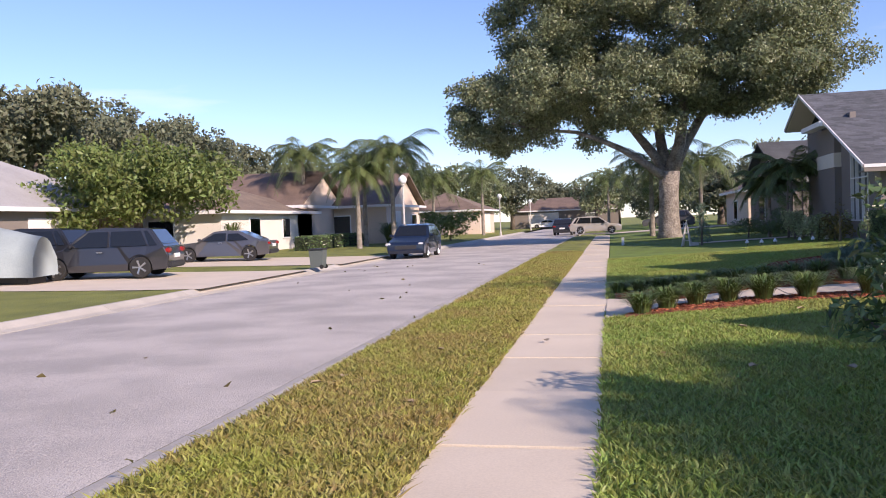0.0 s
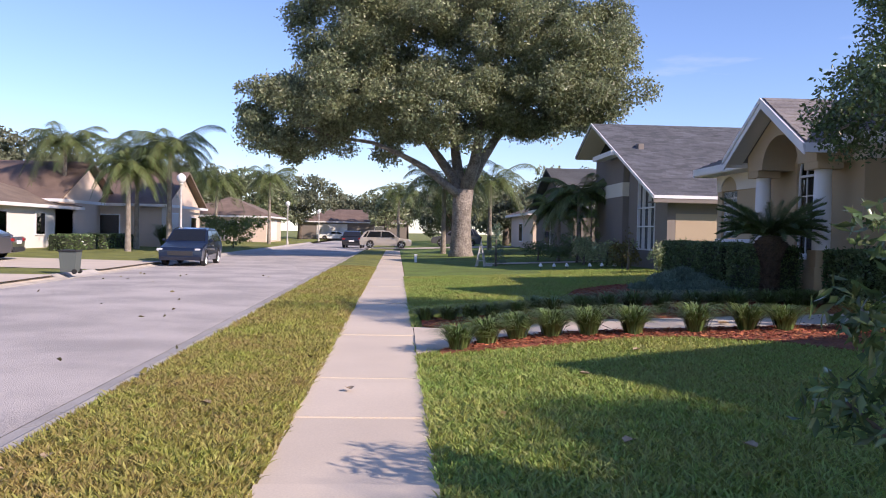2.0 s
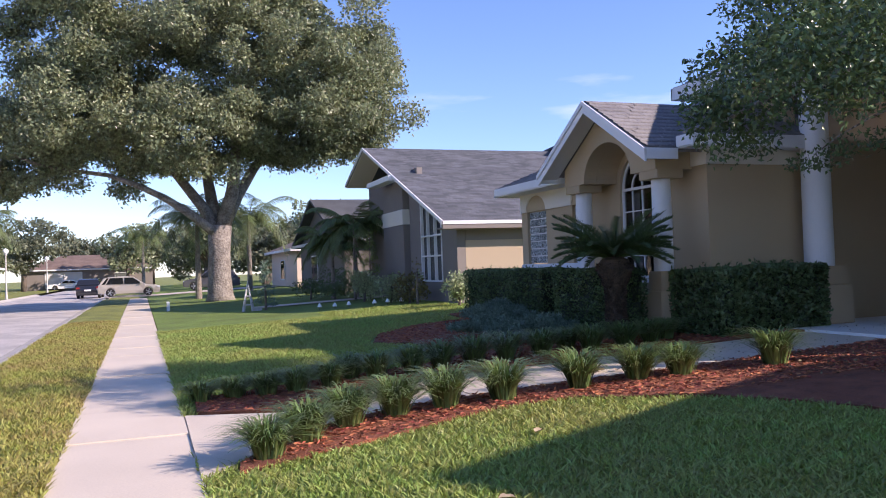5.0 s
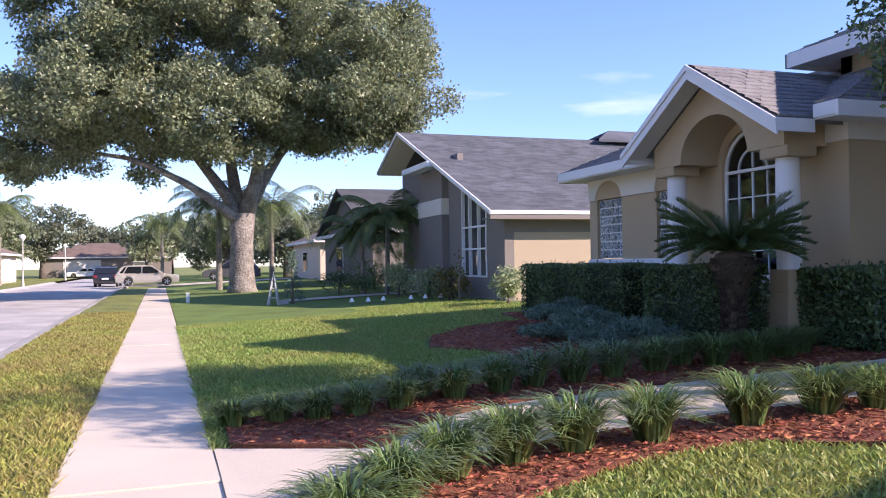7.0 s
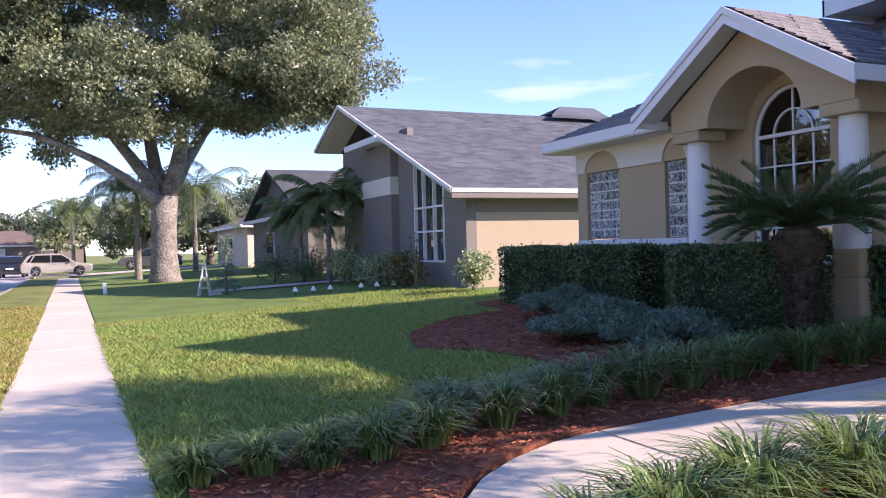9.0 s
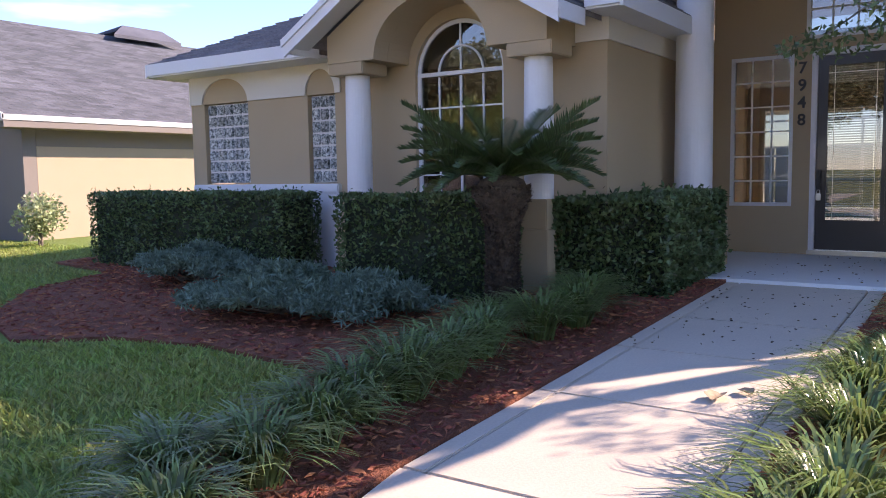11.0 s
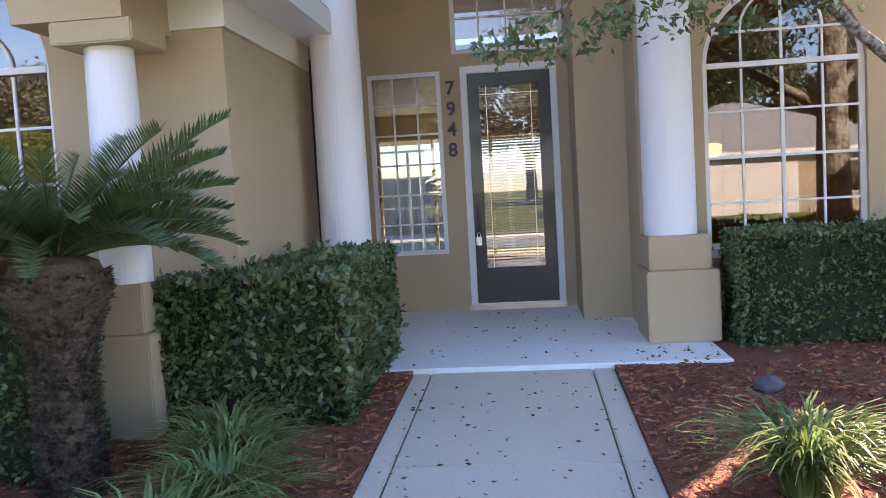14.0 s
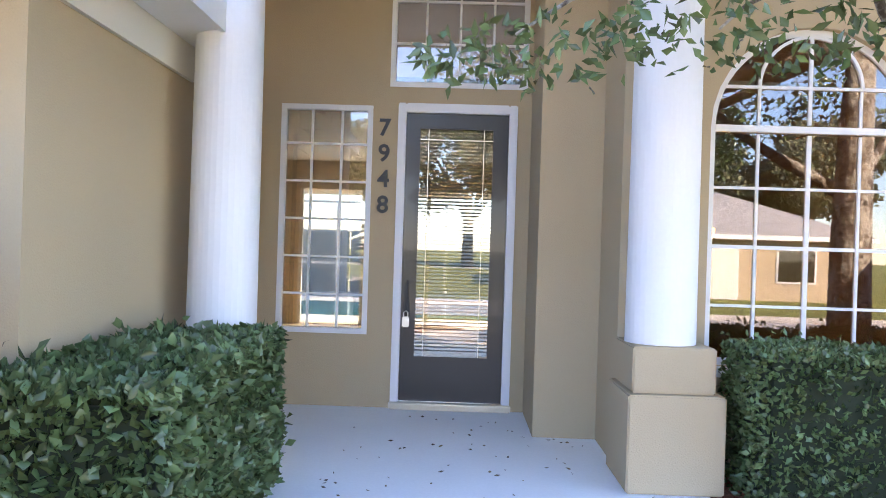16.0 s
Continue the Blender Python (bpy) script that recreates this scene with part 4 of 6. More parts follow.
for k in range(62):
    if slat is None:
        bm = boxed(DX + 0.062, DX + 0.088, 14.335, 14.985, 2.78, 2.7815)
        bmesh.ops.rotate(bm, cent=(DX + 0.075, 14.66, 2.78), matrix=Matrix.Rotation(radians(28), 3, "Y"), verts=bm.verts[:])
        slat = hp("slat", bm, M["band"], parent=leaf)
        continue
    ob = new("slat", slat.data)
    ob.parent = leaf
    ob.matrix_basis = Matrix.Translation((0, 0, -0.031 * k))
bm = boxed(DX - 0.05, DX - 0.012, 15.035, 15.065, 1.22, 1.50, 0.01)
box(bm, DX - 0.02, DX + 0.011, 15.02, 15.08, 1.18, 1.32, 0.006)
hp("handle", bm, M["black"], "dark lever handle set", parent=leaf)
hp("lock", lathe(bmesh.new(), [(0.028, 0.0), (0.028, 0.03)], 0, 0, 16), M["brass"], parent=leaf).matrix_basis = wing_inv @ Matrix.Translation((WX, 17, 0.3)) @ Matrix.Translation((DX - 0.02 - WX, 15.05 - 17, 1.58 - 0.3)) @ pose(0, 0, 0, 0, 90, 0)


def grid_window(x, y0, y1, z0, z1, cols, rows, label):
    f = 0.035
    bm = wall_along_y(bmesh.new(), x - 0.02, x + 0.06, y0 - 0.01, y1 + 0.01, z0 - 0.01, z1 + 0.01, [(y0 + f, y1 - f, z0 + f, z1 - f)])
    win = hp("window_frame", bm, M["trim"], label)
    for i in range(1, cols):
        y = y0 + (y1 - y0) * i / cols
        hp("glazing_bar", boxed(x, x + 0.03, y - 0.009, y + 0.009, z0 + f, z1 - f), M["trim"], parent=win)
    for j in range(1, rows):
        z = z0 + (z1 - z0) * j / rows
        hp("glazing_bar", boxed(x + 0.003, x + 0.027, y0 + f, y1 - f, z - 0.009, z + 0.009), M["trim"], parent=win)
    hp("pane", boxed(x + 0.034, x + 0.04, y0 + f, y1 - f, z0 + f, z1 - f), M["glass"], parent=win).visible_shadow = False


grid_window(DX + 0.01, 15.40, 16.175, 1.03, 2.99, 3, 6, "white sidelight window with glazing bars")
grid_window(DX + 0.01, 14.07, 15.24, 3.18, 4.29, 4, 3, "white transom window above the door")

# house number
for i, ch in enumerate("7948"):
    cu = bpy.data.curves.new("digit", "FONT")
    cu.body, cu.size, cu.extrude, cu.align_x, cu.offset = ch, 0.205, 0.008, "CENTER", 0.004
    tmp = bpy.data.objects.new("digit", cu)
    scene.collection.objects.link(tmp)
    me = bpy.data.meshes.new_from_object(tmp.evaluated_get(bpy.context.evaluated_depsgraph_get()))
    bpy.data.objects.remove(tmp)
    bpy.data.curves.remove(cu)
    me.materials.clear()
    me.materials.append(M["black"])
    ob = new("house_number", me)
    ob.matrix_basis = pose(DX - 0.012, 15.285, 2.745 - i * 0.222, 90, 0, -90)
    tagged(ob, "black metal house number digit %s on stucco" % ch, "house number", "house number digits")

# rooms behind the glass
hp("inner_floor", boxed(DX + 0.2, 18.0, 11.5, 17.8, 0.1, 0.41), M["floor_tile"], "pale interior tile floor")
hp("inner_ceiling", boxed(DX + 0.2, 18.0, 11.5, 17.8, 3.24, 3.3), M["trim"])
hp("inner_ceiling", boxed(9.6, DX + 0.2, 11.5, 13.44, 3.34, 3.4), M["trim"])
hp("inner_wall", boxed(DX + 0.2, 18.0, 17.7, 17.8, 0.41, 3.24), M["interior"])
hp("inner_wall", boxed(DX + 0.25, 15.0, 13.3, 13.42, 0.41, 3.24), M["interior"])
hp("inner_wall", wall_along_y(bmesh.new(), 18.0, 18.2, 11.5, 17.8, 0.1, 3.3, [(14.0, 17.4, 0.42, 2.75)]), M["interior"])
hp("inner_floor", boxed(9.6, DX + 0.2, 11.5, 13.44, 0.1, 0.41), M["floor_tile"])
hp("inner_wall", boxed(15.0, 15.1, 11.5, 13.3, 0.41, 3.24), M["interior"])
hp("inner_wall", boxed(10.4, 10.45, 16.67, 22.57, 0.1, 3.2), M["interior"])
for y in (14.0, 15.13, 16.26, 17.34):
    hp("patio_door_frame", boxed(18.02, 18.1, y, y + 0.06, 0.42, 2.75), M["trim"])
hp("patio_deck", boxed(18.2, 32.0, 4.0, 26.0, 0.0, 0.36), M["porch"], "pale pool deck behind the house")
# Roof added to shade the patio and darken the top of the sidelight.
hp("added_lanai_roof", boxed(18.2, 20.3, 11.0, 18.0, 2.80, 2.9), M["interior"], "roof added over the back patio to darken the view through the house")
pool = tagged(part("swimming_pool", boxed(20.5, 24.5, 11.0, 18.5, 0.2, 0.37), M["water"]), "turquoise swimming pool seen through the house", "pool")
# Plain added panels stand in for the screened planting behind the pool.
fence = thing("fence", 29, 15, 0.36, "grey-green panels standing in for screened planting behind the pool", "fence")
for i in range(14):
    part("panel", boxed(-0.03, 0.03, -10.5 + i * 1.5, -9.04 + i * 1.5, 0, 1.9), M["cover"], fence)
enclosure = thing("pool_enclosure", 26.5, 15, 0.36, "white aluminium screen enclosure frame round the pool", "pool enclosure")
for i in range(9):
    part("post", boxed(-0.04, 0.04, -6.04 + i * 1.5, -5.96 + i * 1.5, 0, 2.6), M["trim"], enclosure)
for z in (0.9, 1.8, 2.6):
    part("rail", boxed(-0.035, 0.035, -6.04, 6.04, z, z + 0.06), M["trim"], enclosure)
chand = thing("wall_lamp", 10.6, 12.75, 1.95, "glowing amber glass lamp inside the room", "lamp")
for dy in (-0.12, 0.1):
    part("shade", lathe(bmesh.new(), [(0.03, -0.06), (0.075, 0.0), (0.085, 0.06), (0.05, 0.08)], 0.0, dy, 14), M["lamp_glow"], chand, "glowing amber glass shade")
part("arm", tube(bmesh.new(), [(0, -0.12, -0.06), (0, -0.05, -0.14), (0, 0.05, -0.14), (0, 0.1, -0.06)], [0.01] * 4, 8), M["brass"], chand)
part("stem", tube(bmesh.new(), [(0, 0, -0.14), (0, 0, -1.54)], [0.015, 0.015], 8), M["brass"], chand)

# ---- grass ----


def turf_blades(name, x0, x1, y0, y1, density, zf, seed, label, keep=None, tall=0.055):
    rng = np.random.default_rng(seed)
    n = int((x1 - x0) * (y1 - y0) * density)
    x, y = rng.uniform(x0, x1, n), rng.uniform(y0, y1, n)
    if keep is not None:
        ok = keep(x, y)
        x, y = x[ok], y[ok]
        n = len(x)
    z = np.array([zf(a, b) for a, b in zip(x, y)])
    c = np.stack([x + SHEAR * (y - 12), y, z - 0.004], 1)
    h = tall * rng.uniform(0.5, 1.3, (n, 1))
    ang = rng.uniform(0, math.tau, n)
    side = np.stack([np.cos(ang), np.sin(ang), np.zeros(n)], 1) * rng.uniform(0.005, 0.011, (n, 1))
    lean = np.stack([rng.normal(0, 0.6, n), rng.normal(0, 0.6, n), np.ones(n)], 1) * h
    verts = np.stack([c - side, c + side, c + side * 0.7 + lean * 0.6, c - side * 0.7 + lean * 0.6, c + lean * np.array([1.25, 1.25, 0.9])], 1).reshape(-1, 3)
    b = np.arange(n)[:, None] * 5
    faces = np.concatenate([b + np.array([0, 1, 2]), b + np.array([0, 2, 3]), b + np.array([3, 2, 4])])
    return tagged(np_mesh(name, verts, faces, M["blade" if name == "verge_grass" else "lawn_blade"]), label, "grass", kind="stuff")


def in_outline(outline):
    def test(x, y):
        inside = np.zeros(len(x), bool)
        for (xa, ya), (xb, yb) in zip(outline, outline[1:] + outline[:1]):
            cross = ((ya > y) != (yb > y)) & (x < (xb - xa) * (y - ya) / (yb - ya + 1e-12) + xa)
            inside ^= cross
        return inside
    return test


NORTH, SOUTH = in_outline(NORTH_BED), in_outline(SOUTH_BED)
MOUTH = in_outline(mouth)


def lawn_keep(x, y):
    return ~(NORTH(x, y) | SOUTH(x, y) | MOUTH(x, y) | ((x > 2.4) & (y > 13.9) & (y < 15.45)))


turf_blades("verge_grass", CURB_R + 0.44, SW0 + 0.02, 3.0, 13.0, 3600, verge_z, 11, "short sunlit grass blades on the verge")
turf_blades("verge_grass", CURB_R + 0.44, SW0 + 0.02, 13.0, 34.0, 1500, verge_z, 12, "short sunlit grass blades on the verge", tall=0.06)
turf_blades("lawn_grass", SW1 - 0.02, 4.8, 3.0, 13.2, 2600, lawn_z, 13, "short grass blades on the front lawn", lawn_keep)
turf_blades("lawn_grass", SW1 - 0.02, 4.2, 15.0, 28.0, 1500, lawn_z, 14, "short grass blades on the front lawn", lawn_keep, 0.06)
turf_blades("lawn_grass", 4.2, 7.8, 22.0, 30.0, 700, lawn_z, 15, "short grass blades on the front lawn", lawn_keep, 0.06)


def scatter(name, x0, x1, y0, y1, n, zf, size, mat, label, category, seed, keep=None, lift=0.012, flat=0.35):
    rng = np.random.default_rng(seed)
    x, y = rng.uniform(x0, x1, n), rng.uniform(y0, y1, n)
    if keep is not None:
        ok = keep(x, y)
        x, y = x[ok], y[ok]
    c = np.stack([x, y, np.array([zf(a, b) for a, b in zip(x, y)]) + lift], 1)
    out = np.stack([rng.normal(size=len(x)), rng.normal(size=len(x)), rng.normal(size=len(x)) * flat * 0.3], 1) * 4
    v, f = leaf_arrays(c, out, size[0], size[1], rng, flat)
    return tagged(np_mesh(name, v, f, mat), label, category, kind="stuff")


def bed_z(x, y):
    return rise(x) + 0.055


scatter("mulch_chips", -0.1, 8.0, 12.5, 16.6, 16000, bed_z, (0.07, 0.018), M["chip"], "loose red bark chips on the beds", "mulch", 21, lambda x, y: NORTH(x, y) | SOUTH(x, y))
scatter("mulch_chips", 3.2, 8.0, 16.6, 24.5, 9000, bed_z, (0.08, 0.02), M["chip"], "loose red bark chips on the beds", "mulch", 22, lambda x, y: NORTH(x, y) & (x < 7.3))
scatter("mulch_chips", 6.0, 9.3, 9.5, 12.6, 4000, bed_z, (0.07, 0.018), M["chip"], "loose red bark chips on the beds", "mulch", 23, SOUTH)
scatter("fallen_leaves", 5.0, 8.0, 13.97, 15.4, 130, lambda x, y: rise(x) + 0.036, (0.035, 0.016), M["litter"], "dry leaves scattered on the front walk", "leaves", 24, lift=0.006, flat=0.2)
scatter("fallen_leaves", 8.1, 10.8, 13.2, 15.5, 90, lambda x, y: 0.39, (0.035, 0.016), M["litter"], "dry leaves scattered on the porch slab", "leaves", 25, lift=0.006, flat=0.2)
scatter("fallen_leaves", 5.4, 8.5, 10.8, 13.9, 420, bed_z, (0.05, 0.022), M["litter"], "dry leaves scattered on the mulch", "leaves", 26, lift=0.03, flat=0.3)
scatter("fallen_leaves", -3.0, 3.0, 4.0, 14.0, 40, lambda x, y: 0.06, (0.10, 0.06), M["dry_leaf"], "few large yellow leaves on the grass", "leaves", 27, lambda x, y: (x < -1.3) | (x > 0.0), flat=0.3)
scatter("fallen_leaves", -9.0, -3.6, 5.0, 30.0, 26, lambda x, y: -0.09, (0.10, 0.06), M["dry_leaf"], "few dry leaves on the road", "leaves", 28, flat=0.3)

# ---- hedges and bed plants ----


def hedge(x0, x1, y0, y1, z0, z1, density, seed, label, leaf=(0.055, 0.032), mat="hedge_leaf", round_=0.07):
    """A clipped hedge: a core dark with painted-in shade and a skin of leaves that strays a little from the box."""
    ob = thing("hedge", (x0 + x1) / 2, (y0 + y1) / 2, z0, label, "hedge", "clipped hedges")
    cx, cy = (x0 + x1) / 2, (y0 + y1) / 2
    hx, hy, h = (x1 - x0) / 2, (y1 - y0) / 2, z1 - z0
    part("shade_core", boxed(-hx + 0.07, hx - 0.07, -hy + 0.07, hy - 0.07, 0, h - 0.07, 0.03), M["shade_core"], ob)
    rng = np.random.default_rng(seed)
    cs, os_ = [], []
    for axis, sign, area in ((0, 1, hy * 2 * h), (0, -1, hy * 2 * h), (1, 1, hx * 2 * h), (1, -1, hx * 2 * h), (2, 1, hx * hy * 4)):
        n = int(area * density)
        p = rng.uniform(-1, 1, (n, 3)) * np.array([hx, hy, h / 2]) + np.array([0, 0, h / 2])
        p[:, axis] = (np.array([hx, hy, h])[axis] if sign > 0 else -np.array([hx, hy, 0])[axis]) - sign * np.abs(rng.normal(0, 0.035, n))
        o = np.zeros((n, 3))
        o[:, axis] = sign
        cs.append(p), os_.append(o)
    c, o = np.concatenate(cs), np.concatenate(os_)
    wob = 0.035 * np.sin(c[:, 0] * 5 + seed) * np.cos(c[:, 1] * 4.3) + 0.02 * np.sin(c[:, 2] * 9 + c[:, 1] * 6)
    c = c + o * wob[:, None]
    # rounded shoulders
    near = np.maximum(np.abs(c[:, 0]) - (hx - round_), 0) ** 2 + np.maximum(np.abs(c[:, 1]) - (hy - round_), 0) ** 2 + np.maximum(c[:, 2] - (h - round_), 0) ** 2
    c[near > round_ ** 2 * 1.3] *= np.array([0.975, 0.985, 0.975])
    stray = rng.random(len(c)) < 0.02
    c[stray] += o[stray] * rng.uniform(0.02, 0.09, (stray.sum(), 1))
    v, f = leaf_arrays(c, o * 0.9 + np.array([0, 0, 0.25]), leaf[0], leaf[1], rng, 0.75)
    np_mesh("foliage", v, f, M[mat], ob)
    return ob


hedge(6.3, 7.0, 20.05, 23.95, 0.27, 1.33, 1500, 31, "dark green clipped hedge under the glass-block windows")
hedge(5.98, 6.6, 17.0, 18.95, 0.26, 1.32, 1500, 32, "dark green clipped hedge beside the portico")
hedge(7.24, 8.75, 15.62, 16.37, 0.3, 1.29, 2400, 33, "glossy green clipped hedge beside the porch", (0.075, 0.044))
hedge(6.82, 7.22, 15.62, 16.8, 0.29, 1.27, 2200, 38, "glossy green clipped hedge beside the porch", (0.07, 0.04))
hedge(8.5, 9.24, 10.3, 12.92, 0.32, 1.27, 1900, 34, "green clipped hedge under the arched window", (0.05, 0.03))


def blade_clump(x, y, z, n, reach, height, seed, label, width=0.0145, name="liriope_clump", mat="liriope", group="liriope border"):
    rng = np.random.default_rng(seed)
    ob = thing(name, x, y, z, label, "ornamental grass", group)
    ang = rng.uniform(0, math.tau, n)
    out = np.stack([np.cos(ang), np.sin(ang), np.zeros(n)], 1)
    side = np.stack([-np.sin(ang), np.cos(ang), np.zeros(n)], 1)
    rch, hgt = reach * rng.uniform(0.25, 1.15, (n, 1)), height * rng.uniform(0.6, 1.15, (n, 1))
    base = out * rng.uniform(0.0, 0.09, (n, 1)) + rng.normal(0, 0.02, (n, 3)) * np.array([1, 1, 0])
    cols = []
    for s in (0.0, 0.3, 0.6, 0.85, 1.0):
        c = base + out * rch * s ** 1.4 + np.array([0, 0, 1]) * hgt * (1.9 * s - 1.25 * s * s) + side * rch * 0.12 * np.sin(ang * 7)[:, None] * s
        w = width * (1 - s ** 2.5) * 0.5 + 0.0008
        cols += [c - side * w, c + side * w]
    v = np.stack(cols, 1).reshape(-1, 3)
    b = np.arange(n)[:, None] * 10
    f = np.concatenate([b + np.array([k, k + 1, k + 3, k + 2]) for k in (0, 2, 4, 6)])
    np_mesh("foliage", v, f, M[mat], ob)
    return ob


sunny = "sunlit clump of arching green liriope blades"
shady = "shaded clump of arching green liriope blades"
for i, (x, y, s) in enumerate(((0.26, 12.60, 0.8), (0.62, 13.0, 0.85), (1.04, 13.36, 0.9), (1.52, 13.5, 0.95), (2.02, 13.55, 1.0), (2.6, 13.55, 1.0), (3.45, 13.6, 1.0), (4.15, 13.62, 0.95), (4.62, 13.55, 0.9), (5.68, 13.38, 1.05))):
    blade_clump(x, y, rise(x) + 0.05, 460, 0.48 * s, 0.46 * s, 40 + i, sunny + " beside the front walk")
for i, (x, y, s) in enumerate(((-0.05, 15.75, 0.6), (0.32, 15.72, 0.65), (0.66, 15.65, 0.7), (1.0, 15.62, 0.75), (1.4, 15.7, 0.8), (1.72, 16.12, 0.85), (1.98, 15.85, 0.9), (2.45, 15.92, 0.95), (2.86, 16.0, 1.0), (3.3, 16.0, 1.1), (3.76, 16.02, 1.05), (4.3, 16.1, 1.0), (4.78, 16.3, 0.9), (4.98, 15.98, 1.0), (5.46, 15.9, 1.0), (5.95, 16.05, 0.95), (6.3, 16.2, 0.85))):
    blade_clump(x, y, rise(x) + 0.05, 340, 0.47 * s, 0.44 * s, 60 + i, shady + " in the mulch")


def spreading_juniper(x, y, across, along, n, seed, label):
    """Low shelves of needled sprays that fan out from one root."""
    ob = thing("juniper", x, y, rise(x) + 0.04, label, "shrub")
    rng = np.random.default_rng(seed)
    bm = bmesh.new()
    lobes = []
    for k in range(n):
        a = k * 2.39996
        q = math.sqrt((k + 0.5) / n)
        tip = (across * q * math.cos(a), along * q * math.sin(a), 0.34 - 0.2 * q + rng.uniform(-0.05, 0.1))
        limb(bm, (0, 0, 0), tip, 0.022, 0.006, rng, 0.1, 4, 5)
        for f in (0.8, 1.0, 1.15):
            lobes.append((tip[0] * f, tip[1] * f, tip[2] + 0.03 * f, rng.uniform(0.16, 0.26), rng.uniform(0.16, 0.26), rng.uniform(0.05, 0.09)))
    part("stems", bm, M["bark"], ob)
    crown("foliage", lobes, 900, 0.10, 0.02, M["juniper"], ob, seed + 1, shell=0.3, droop=-0.4)


spreading_juniper(4.95, 18.45, 0.75, 1.15, 46, 7, "low blue-green spreading juniper in the mulch")
spreading_juniper(5.75, 20.9, 0.5, 0.75, 22, 9, "small green juniper in the mulch before the hedge")


def frond(parent, length, lift, droop, azimuth, leaflets, leaf_len, leaf_w, rng, base, mat, vee=0.5, hang=0.2):
    """A feather leaf: an arching three-sided midrib and rows of narrow leaflets, as one part."""
    pts = []
    for i in range(9):
        s = i / 8
        r = length * (s - 0.12 * droop * s ** 3)
        h = length * (lift * s - droop * s ** 2.2)
        pts.append(Vector((base[0] + r * math.cos(azimuth), base[1] + r * math.sin(azimuth), base[2] + h)))
    vs, fs = [], []
    side = Vector((-math.sin(azimuth), math.cos(azimuth), 0))
    for i, p in enumerate(pts):
        q = 0.014 * length / 1.2 * (1 - 0.85 * i / 8) + 0.002
        vs += [p - side * q, p + side * q, p - Vector((0, 0, 1.4 * q))]
    for i in range(8):
        for a in range(3):
            c, d, e, g = 3 * i + a, 3 * i + (a + 1) % 3, 3 * i + 3 + a, 3 * i + 3 + (a + 1) % 3
            fs += [(c, d, g), (c, g, e)]
    for k in range(leaflets):
        s = 0.1 + 0.9 * k / leaflets
        j = min(int(s * 8), 7)
        p = pts[j].lerp(pts[j + 1], s * 8 - j)
        d = (pts[j + 1] - pts[j]).normalized()
        ln = leaf_len * (0.35 + 0.65 * math.sin(math.pi * min(1, 0.12 + 0.86 * s)) ** 0.7) * rng.uniform(0.9, 1.1)
        up = side.cross(d)
        up = up if up.z > 0 else -up
        for sg in (-1, 1):
            w = (side * sg * (1 - 0.25 * s) + d * (0.45 + 0.35 * s) + up * vee * rng.uniform(0.6, 1.2) + Vector((0, 0, -hang))).normalized()
            e = d * leaf_w * 0.5
            k0 = len(vs)
            vs += [p - e, p + w * ln * 0.5 - e * 1.1 + Vector((0, 0, 0.02 * ln)), p + w * ln - Vector((0, 0, hang * ln * 0.35)), p + w * ln * 0.5 + e * 1.1, p + e]
            fs += [(k0, k0 + 1, k0 + 3), (k0, k0 + 3, k0 + 4), (k0 + 1, k0 + 2, k0 + 3)]
    return np_mesh("frond", np.array([tuple(p) for p in vs]), np.array(fs), mat, parent)


sago = thing("sago_palm", 5.92, 16.85, 0.25, "sago palm with stout shaggy trunk and dark feathery fronds", "palm")
rng = np.random.default_rng(5)
bm = lathe(bmesh.new(), [(0.16, 0.0), (0.135, 0.25), (0.13, 0.55), (0.145, 0.78), (0.21, 0.94), (0.27, 1.06), (0.2, 1.2), (0.08, 1.26)], 0, 0, 20)
part("trunk", bm, M["sago_trunk"], sago, "shaggy brown trunk")
c = np.stack([np.zeros(2600), np.zeros(2600), rng.uniform(0.02, 1.15, 2600)], 1)
ang = rng.uniform(0, math.tau, 2600)
rad = np.interp(c[:, 2], [0, 0.55, 0.78, 0.98, 1.08, 1.2], [0.155, 0.135, 0.145, 0.22, 0.265, 0.2])
out = np.stack([np.cos(ang), np.sin(ang), np.full(2600, 0.35)], 1)
c += out * np.array([1, 1, 0]) * rad[:, None]
v, f = leaf_arrays(c, out * 1.2, 0.075, 0.028, rng, 0.35)
np_mesh("leaf_scar_skin", v, f, M["sago_trunk"], sago)
for i in range(54):
    tier = i / 54
    frond(sago, rng.uniform(0.86, 1.0), 1.0 - 0.68 * tier, 0.26 + 0.20 * tier, i * 2.39996, 50, 0.14, 0.014, rng, (0, 0, 1.2), M["sago_leaf"], 0.65, 0.0)

# ---- trees ----


def sub_lobes(mains, per, size, seed):
    """Clumps strewn through the outer half of a few big ellipsoids."""
    rng = np.random.default_rng(seed)
    out = []
    for x, y, z, rx, ry, rz in mains:
        for _ in range(per):
            d = unit(rng.normal(size=(1, 3)))[0] * rng.uniform(0.55, 0.98)
            s = size * rng.uniform(0.65, 1.3)
            out.append((x + d[0] * rx, y + d[1] * ry, z + d[2] * rz, s * rng.uniform(0.9, 1.3), s * rng.uniform(0.9, 1.3), s * rng.uniform(0.6, 0.9)))
    return out


oak = thing("oak_tree", 2.7, 47.0, 0.05, "large spreading oak with thick forked trunk and dense dark crown", "tree")
rng = np.random.default_rng(3)
bm = bmesh.new()
tube(bm, [(0, 0, -0.1), (0.0, 0, 0.35), (-0.02, 0, 1.2), (0.0, 0, 2.4), (0.05, 0, 3.7)], [0.78, 0.62, 0.54, 0.51, 0.56], 16)
